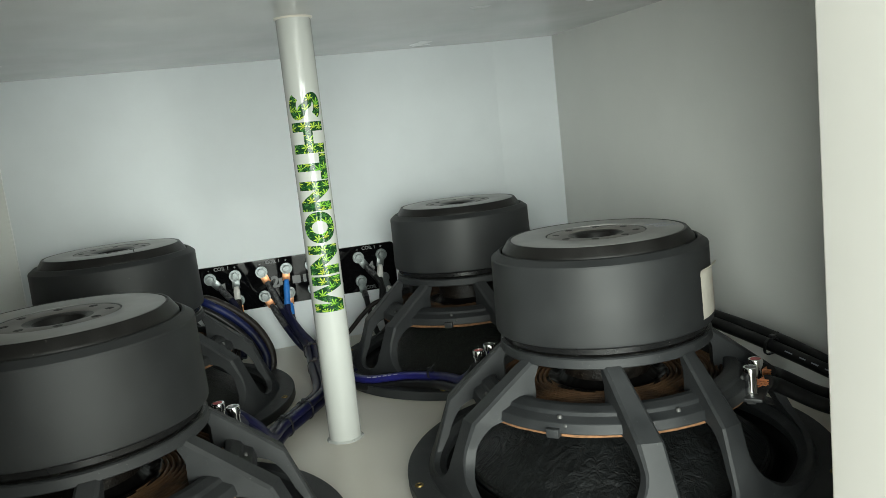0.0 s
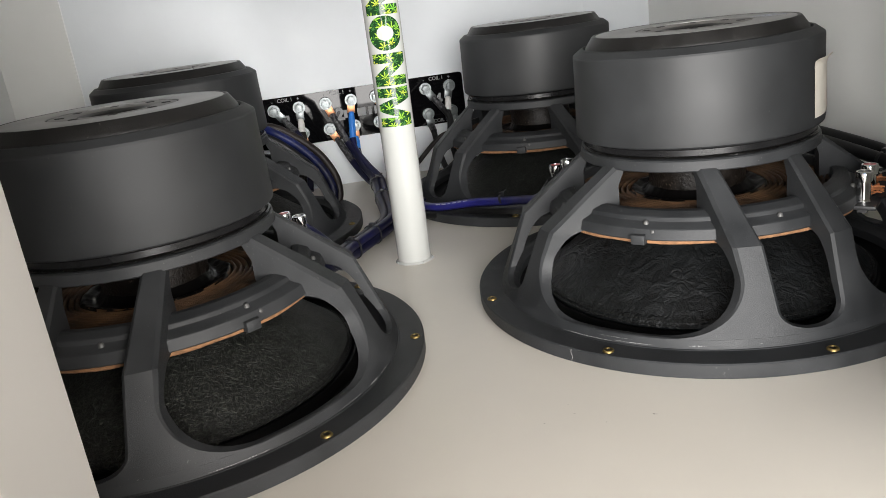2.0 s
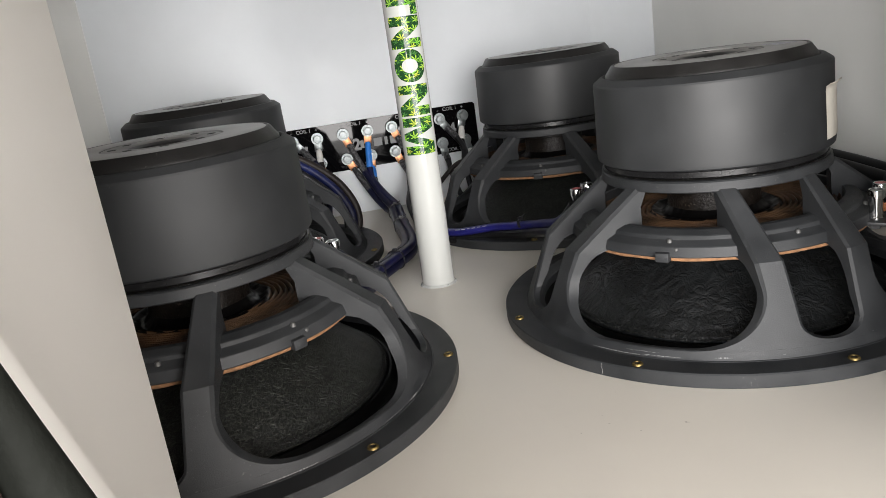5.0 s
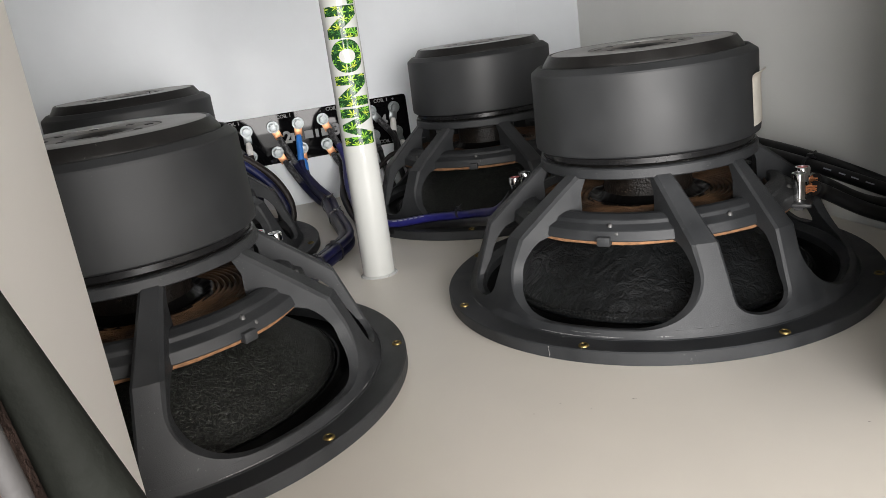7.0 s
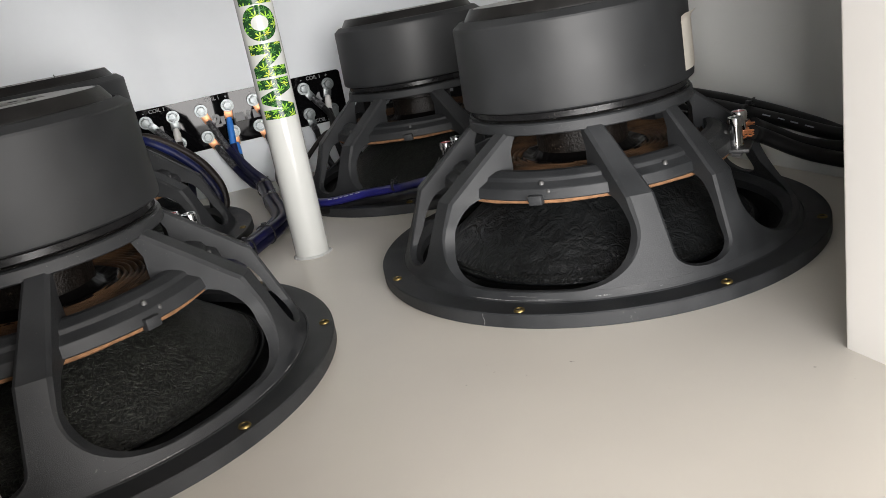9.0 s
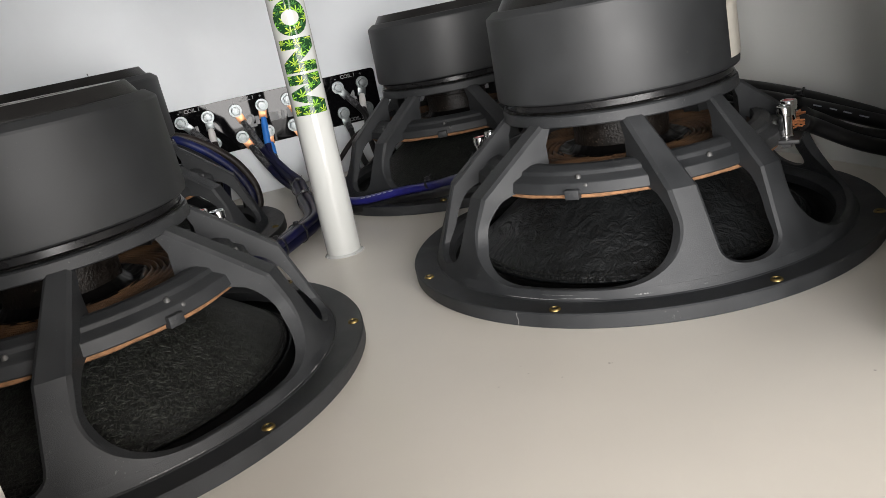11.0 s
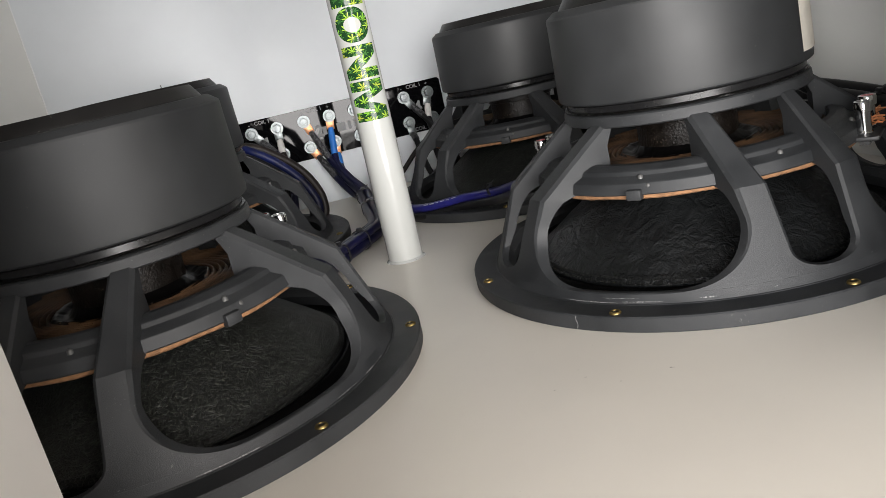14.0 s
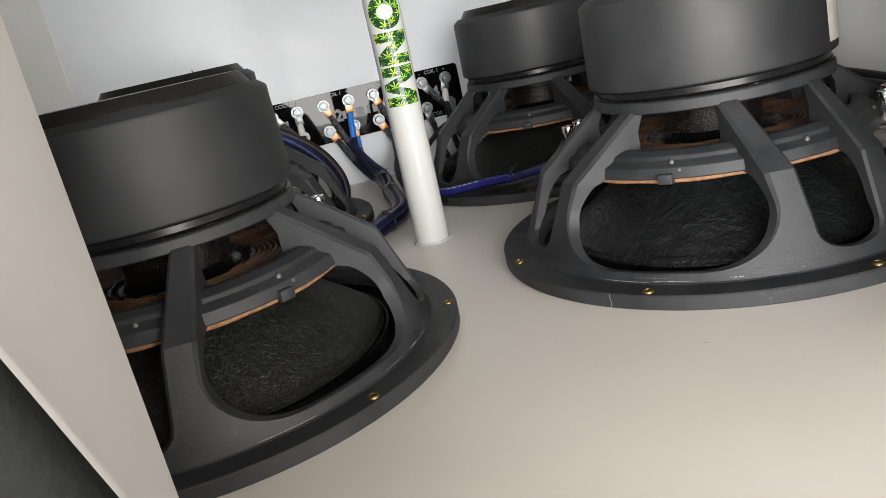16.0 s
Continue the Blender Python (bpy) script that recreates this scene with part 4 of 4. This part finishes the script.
# ---- cables ----
def lug(cable, x, z, mat, copper, tail):
    """A ring lug under a bolt with its sleeve; tail: where the sleeve ends."""
    ring = lathe([(0.0042, 0), (0.0094, 0), (0.0094, 0.0022), (0.0042, 0.0022)], 24, True)
    d = Vector((tail[0] - x, 0, tail[2] - z)).normalized()
    a = math.degrees(math.atan2(d.x, -d.z))
    strip = moved(box(-0.0072, 0.0072, -0.0240, -0.006, 0.0003, 0.0028, 0.0003), Matrix.Identity(4))
    part("lug", moved(merged(ring, strip), on_panel(x, z, 0.0008) @ pose(0, 0, 0, 0, 0, a)), M_COPPER if copper else M_ZINC, cable, "copper ring lug" if copper else "tinned ring lug")
    p0 = (x + d.x * 0.0220, P_Y - 0.0035, z + d.z * 0.0220)
    mid = tuple((p + q) / 2 for p, q in zip(p0, tail))
    part("sleeve", tube([p0, mid, tail], lambda k: 0.0048 + 0.0014 * min(1, k * 3), 12, 6), mat, cable)


def panel_cable(label, bolt, copper, sleeve, tail, path, r, mat):
    x, z = COLS[bolt[0]], (ROW_HI, ROW_LO)[bolt[1]]
    c = thing("speaker_cable", label, "cable", group="speaker cables at the wire panel")
    lug(c, x, z, sleeve, copper, tail)
    part("sheath", tube([tail, *path], r, 14, 10), mat, c)
    return c


def straight_cable(label, path, r, mat, steps=10):
    c = thing("speaker_cable", label, "cable", group="speaker cables at the wire panel")
    part("sheath", tube(path, r, 14, steps), mat, c)
    return c


def printed(cable, path, r, spots, tilt):
    """Pale print that cannot be read, as short bars along the upper side of a cable."""
    pts = spline(path, 10)
    for s0, s1 in spots:
        a, b = Vector(pts[int(s0)]), Vector(pts[int(s0) + 1])
        d = (b - a).normalized()
        at = a + (b - a) * (s0 - int(s0))
        turn = d.to_track_quat("X", "Z").to_matrix().to_4x4()
        part("print", moved(box(0, s1, -0.0007, 0.0007, r - 0.0004, r + 0.00015), Matrix.Translation(at) @ turn @ pose(0, 0, 0, tilt)), M_CABLEPRINT, cable, "pale printed bar")


RC = 0.0062
# from the second group down to the floor, past the pole, to the front left woofer
bund = [(0.002, 0.415, 0.0215), (0.001, 0.360, 0.0160), (-0.002, 0.300, 0.0150), (-0.004, 0.210, 0.0150), (-0.013, 0.145, 0.0160), (-0.042, 0.088, 0.0175), (-0.075, 0.030, 0.019), (-0.094, -0.035, 0.028), (-0.108, -0.075, 0.060)]


def along(dx, dz, extra):
    return [(x + dx, y, z + dz) for x, y, z in bund] + extra


panel_cable("dark blue cable with copper lug and black sleeve on the panel", (2, 0), True, M_MESH, (-0.040, 0.500, 0.083), [(-0.030, 0.486, 0.062), (-0.018, 0.455, 0.038)] + along(-0.010, 0.003, [(-0.126, -0.118, 0.092), (-0.133, -0.145, 0.101)]), RC, M_INK)
panel_cable("dark blue cable with copper lug and black sleeve on the panel", (2, 1), True, M_MESH, (-0.037, 0.490, 0.048), [(-0.026, 0.470, 0.030), (-0.016, 0.445, 0.018)] + along(-0.010, -0.008, [(-0.128, -0.120, 0.088), (-0.134, -0.147, 0.099)]), RC, M_INK)
panel_cable("navy cable with blue heat-shrink sleeve on a copper lug", (3, 0), True, M_BLUE, (-0.029, 0.506, 0.088), [(-0.028, 0.494, 0.068), (-0.012, 0.455, 0.042)] + along(0.001, 0.004, [(-0.128, -0.100, 0.092), (-0.146, -0.126, 0.101)]), RC, M_INK2)
panel_cable("navy cable with blue heat-shrink sleeve on a copper lug", (3, 1), True, M_BLUE, (-0.0235, 0.508, 0.066), [(-0.021, 0.494, 0.046), (-0.010, 0.460, 0.026)] + along(0.001, -0.008, [(-0.130, -0.102, 0.086), (-0.147, -0.128, 0.098)]), RC, M_INK)
# from the third group behind the pole to the front right woofer
right_run = [(0.030, 0.300, 0.020), (0.040, 0.210, 0.018), (0.062, 0.160, 0.020), (0.110, 0.120, 0.028), (0.145, 0.060, 0.038), (0.150, 0.000, 0.052), (0.150, -0.070, 0.070)]
navy_run = [(0.048, 0.47, 0.080), (0.034, 0.39, 0.050)] + [(x, y, z + 0.001) for x, y, z in right_run] + [(0.160, -0.110, 0.098), (0.166, -0.118, 0.106)]
navy = panel_cable("purple-blue cable with copper lug and black sleeve on the panel", (4, 0), True, M_MESH, (0.046, 0.505, 0.105), navy_run, 0.0060, M_NAVY)
printed(navy, [(0.046, 0.505, 0.105), *navy_run], 0.0060, ((50.0, 0.008), (51.8, 0.007), (53.4, 0.004), (54.6, 0.006), (56.0, 0.005), (57.4, 0.007)), 42)
panel_cable("dark cable with copper lug and black sleeve on the panel", (4, 1), True, M_MESH, (0.044, 0.500, 0.066), [(0.036, 0.45, 0.045), (0.022, 0.38, 0.030)] + [(x - 0.006, y + 0.004, z - 0.011) for x, y, z in right_run] + [(0.146, -0.120, 0.092), (0.150, -0.132, 0.104)], RC, M_BLACKCABLE)
panel_cable("dark cable with copper lug and pale sleeve on the panel", (5, 0), True, M_WHITE, (0.062, 0.508, 0.110), [(0.056, 0.48, 0.080), (0.046, 0.39, 0.040), (0.045, 0.30, 0.018), (0.052, 0.24, 0.012)], RC, M_INK)
panel_cable("dark cable with copper lug and pale sleeve on the panel", (5, 1), True, M_WHITE, (0.066, 0.505, 0.070), [(0.062, 0.48, 0.045), (0.056, 0.39, 0.020), (0.055, 0.30, 0.010), (0.060, 0.25, 0.010)], RC, M_INK)
# the first group, down behind the back left woofer; a blue and a brown one lie over its basket
panel_cable("dark cable with printed black sleeve on the panel", (0, 0), False, M_MESH, (-0.130, 0.500, 0.116), [(-0.120, 0.490, 0.094), (-0.116, 0.465, 0.058), (-0.122, 0.440, 0.016)], RC, M_INK)
sleeved = panel_cable("smoke brown cable with printed pale sleeve on the panel", (1, 0), False, M_WHITE, (-0.1185, 0.506, 0.112), [(-0.118, 0.496, 0.090), (-0.120, 0.470, 0.050), (-0.130, 0.445, 0.014)], RC, M_BROWNCABLE)
def on_sleeve(dx, z):
    return (-0.1182 + dx, 0.506 + (z - 0.112) * 0.64 - 0.0054, z - 0.0032)


marks = [tube([on_sleeve(a, p), on_sleeve(b, q)], 0.0006, 6, 3) for a, p, b, q in ((-0.003, 0.116, -0.003, 0.126), (0.003, 0.116, 0.003, 0.126), (-0.003, 0.126, 0.003, 0.126))]
part("print", merged(*marks), M_TIE, sleeved, "black printed bracket")
panel_cable("blue cable with black sleeve draped over the woofer basket", (0, 1), False, M_MESH, (-0.176, 0.488, 0.117), [(-0.186, 0.435, 0.140), (-0.184, 0.380, 0.149), (-0.166, 0.347, 0.1435), (-0.131, 0.344, 0.117), (-0.099, 0.344, 0.079), (-0.083, 0.341, 0.040), (-0.086, 0.338, 0.008)], 0.0068, M_DRAPED)
straight_cable("black cable draped over the woofer basket under the blue one", [(-0.206, 0.338, 0.146), (-0.170, 0.336, 0.134), (-0.136, 0.334, 0.106), (-0.108, 0.334, 0.072), (-0.094, 0.333, 0.036), (-0.098, 0.330, 0.008)], 0.0060, M_BLACKCABLE)
straight_cable("smoke brown cable draped over the woofer basket", [(-0.205, 0.352, 0.148), (-0.168, 0.356, 0.1500), (-0.131, 0.357, 0.128), (-0.096, 0.356, 0.094), (-0.076, 0.351, 0.056), (-0.073, 0.346, 0.026), (-0.080, 0.342, 0.007)], 0.0064, M_BROWNCABLE)
panel_cable("pale sleeved cable on a copper lug beside the corner woofer", (1, 1), True, M_WHITE, (-0.118, 0.506, 0.078), [(-0.122, 0.49, 0.058), (-0.135, 0.465, 0.034), (-0.148, 0.445, 0.012)], RC, M_BROWNCABLE)
# the fourth group, behind the back right woofer
panel_cable("dark cable with black sleeve behind the woofer", (6, 0), False, M_MESH, (0.146, 0.505, 0.118), [(0.154, 0.49, 0.098), (0.148, 0.47, 0.070), (0.150, 0.45, 0.030)], 0.0052, M_BLACKCABLE)
panel_cable("dark cable with black sleeve behind the woofer", (6, 1), False, M_MESH, (0.124, 0.506, 0.078), [(0.124, 0.49, 0.060), (0.126, 0.46, 0.030), (0.130, 0.44, 0.012)], 0.0052, M_BLACKCABLE)
panel_cable("pale sleeved cable behind the woofer", (7, 0), False, M_WHITE, (0.156, 0.507, 0.112), [(0.156, 0.49, 0.094), (0.158, 0.46, 0.060), (0.170, 0.43, 0.030)], 0.0052, M_BLACKCABLE)
panel_cable("pale sleeved cable behind the woofer", (7, 1), False, M_WHITE, (0.174, 0.508, 0.082), [(0.176, 0.49, 0.062), (0.180, 0.46, 0.040), (0.185, 0.44, 0.020)], 0.0052, M_BLACKCABLE)
straight_cable("thin smoke brown cable rising from the floor behind the pole", [(0.030, 0.425, 0.006), (0.052, 0.420, 0.020), (0.0743, 0.420, 0.039), (0.1035, 0.420, 0.0664), (0.126, 0.420, 0.082), (0.150, 0.418, 0.086)], 0.0042, M_BROWNCABLE)
# heavy pair on the right, looped behind the opening's jamb
HEAVY_A = [(0.3865, -0.3435, 0.1010), (0.405, -0.3390, 0.0920), (0.445, -0.352, 0.068), (0.492, -0.372, 0.050), (0.525, -0.372, 0.050), (0.535, -0.345, 0.058), (0.520, -0.300, 0.066), (0.505, -0.240, 0.079), (0.490, -0.160, 0.092), (0.470, -0.080, 0.103), (0.440, 0.020, 0.108)]
HEAVY_B = [(0.4060, -0.3225, 0.1020), (0.425, -0.3185, 0.0920), (0.462, -0.330, 0.070), (0.500, -0.346, 0.060), (0.522, -0.338, 0.064), (0.532, -0.310, 0.063), (0.530, -0.270, 0.072), (0.516, -0.200, 0.088), (0.496, -0.130, 0.101), (0.468, -0.050, 0.112), (0.438, 0.030, 0.114)]


def strands(cable, at, way):
    """Bare copper strands from a cable's cut end to its post."""
    rng = random.Random(11)
    d = Vector(way)
    bits = []
    for k in range(9):
        a = Vector(at) + Vector((0, rng.uniform(-0.004, 0.004), rng.uniform(-0.004, 0.004)))
        b = Vector(at) + d + Vector((0, rng.uniform(-0.0035, 0.0035), rng.uniform(-0.0045, 0.003)))
        m = (a + b) / 2 + Vector((0, rng.uniform(-0.002, 0.002), rng.uniform(-0.002, 0.003)))
        bits.append(tube([a, m, b], 0.0008, 6, 3))
    part("copper_strands", merged(*bits), M_STRAND, cable, "bare copper wire strands")


heavy = straight_cable("heavy black speaker cable looped along the side board", HEAVY_A, 0.0074, M_BLACKCABLE)
strands(heavy, HEAVY_A[0], (-0.0125, 0.003, 0.001))
printed(heavy, HEAVY_A, 0.0074, ((62.0, 0.010), (65.0, 0.009), (67.5, 0.008), (70.0, 0.010)), -58)
heavy = straight_cable("heavy black speaker cable looped along the side board", HEAVY_B, 0.0074, M_BLACKCABLE)
strands(heavy, HEAVY_B[0], (-0.0125, 0.001, 0.001))


def zip_tie(at, axis, hx, hy, tail=0.009):
    """A band pulled tight round a bundle of the given half width and half height, with its head and cut tail."""
    z = Vector(axis).to_track_quat("Z", "Y").to_matrix().to_4x4()
    bm = bmesh.new()
    rings = []
    for i in range(32):
        a = 2 * math.pi * i / 32
        c, d = math.cos(a), math.sin(a)
        k = (abs(c) ** 3.2 + abs(d) ** 3.2) ** (-1 / 3.2)
        rings.append([bm.verts.new(((hx + o) * k * c, (hy + o) * k * d, w)) for o, w in ((0, -0.0018), (0.0013, -0.0018), (0.0013, 0.0018), (0, 0.0018))])
    for i in range(32):
        p, q = rings[i], rings[(i + 1) % 32]
        for j in range(4):
            bm.faces.new((p[j], q[j], q[(j + 1) % 4], p[(j + 1) % 4]))
    head = box(-0.003, 0.003, hy - 0.0005, hy + 0.0045, -0.0028, 0.0028, 0.0006)
    end = moved(box(0, tail, -0.0005, 0.0005, -0.0012, 0.0012), Matrix.Translation((0.002, hy + 0.0022, 0)) @ pose(0, 0, 0, 0, 0, 24))
    tie = tagged(new("zip_tie", finish(merged(bm, head, end), "zip_tie", M_TIE, 30)), "black nylon zip tie round the cables", "zip tie", "zip ties")
    tie.matrix_basis = Matrix.Translation(at) @ z
    return tie


for at, axis, hx, hy in (((-0.0035, 0.400, 0.0180), (0, -1, -0.1), 0.0119, 0.0124), ((-0.0060, 0.305, 0.0130), (0, -1, 0), 0.0119, 0.0124), ((-0.0430, 0.094, 0.0150), (-0.45, -1, 0), 0.0115, 0.0124), ((-0.0750, 0.038, 0.0165), (-0.5, -1, 0), 0.0115, 0.0124),
                         ((0.139, 0.070, 0.0405), (0.5, -0.86, 0.14), 0.0052, 0.0052), ((0.500, -0.205, 0.084), (0.2, -1, -0.15), 0.0105, 0.0095)):
    zip_tie(at, axis, hx, hy)

# ---- small things ----
tape = lathe([(0.1172, 0.1685), (0.1176, 0.169), (0.1168, 0.212), (0.1180, 0.2175), (0.1215, 0.2200), (0.1210, 0.2206), (0.1172, 0.2180), (0.1164, 0.212)], 14, False, -59, -37)
strip = tagged(new("tape_strip", finish(tape, "tape_strip", M_TAPE, 50)), "torn strip of pale masking tape on the rubber boot", "tape")
strip.matrix_basis = pose(0.2750, -0.2195, 0)
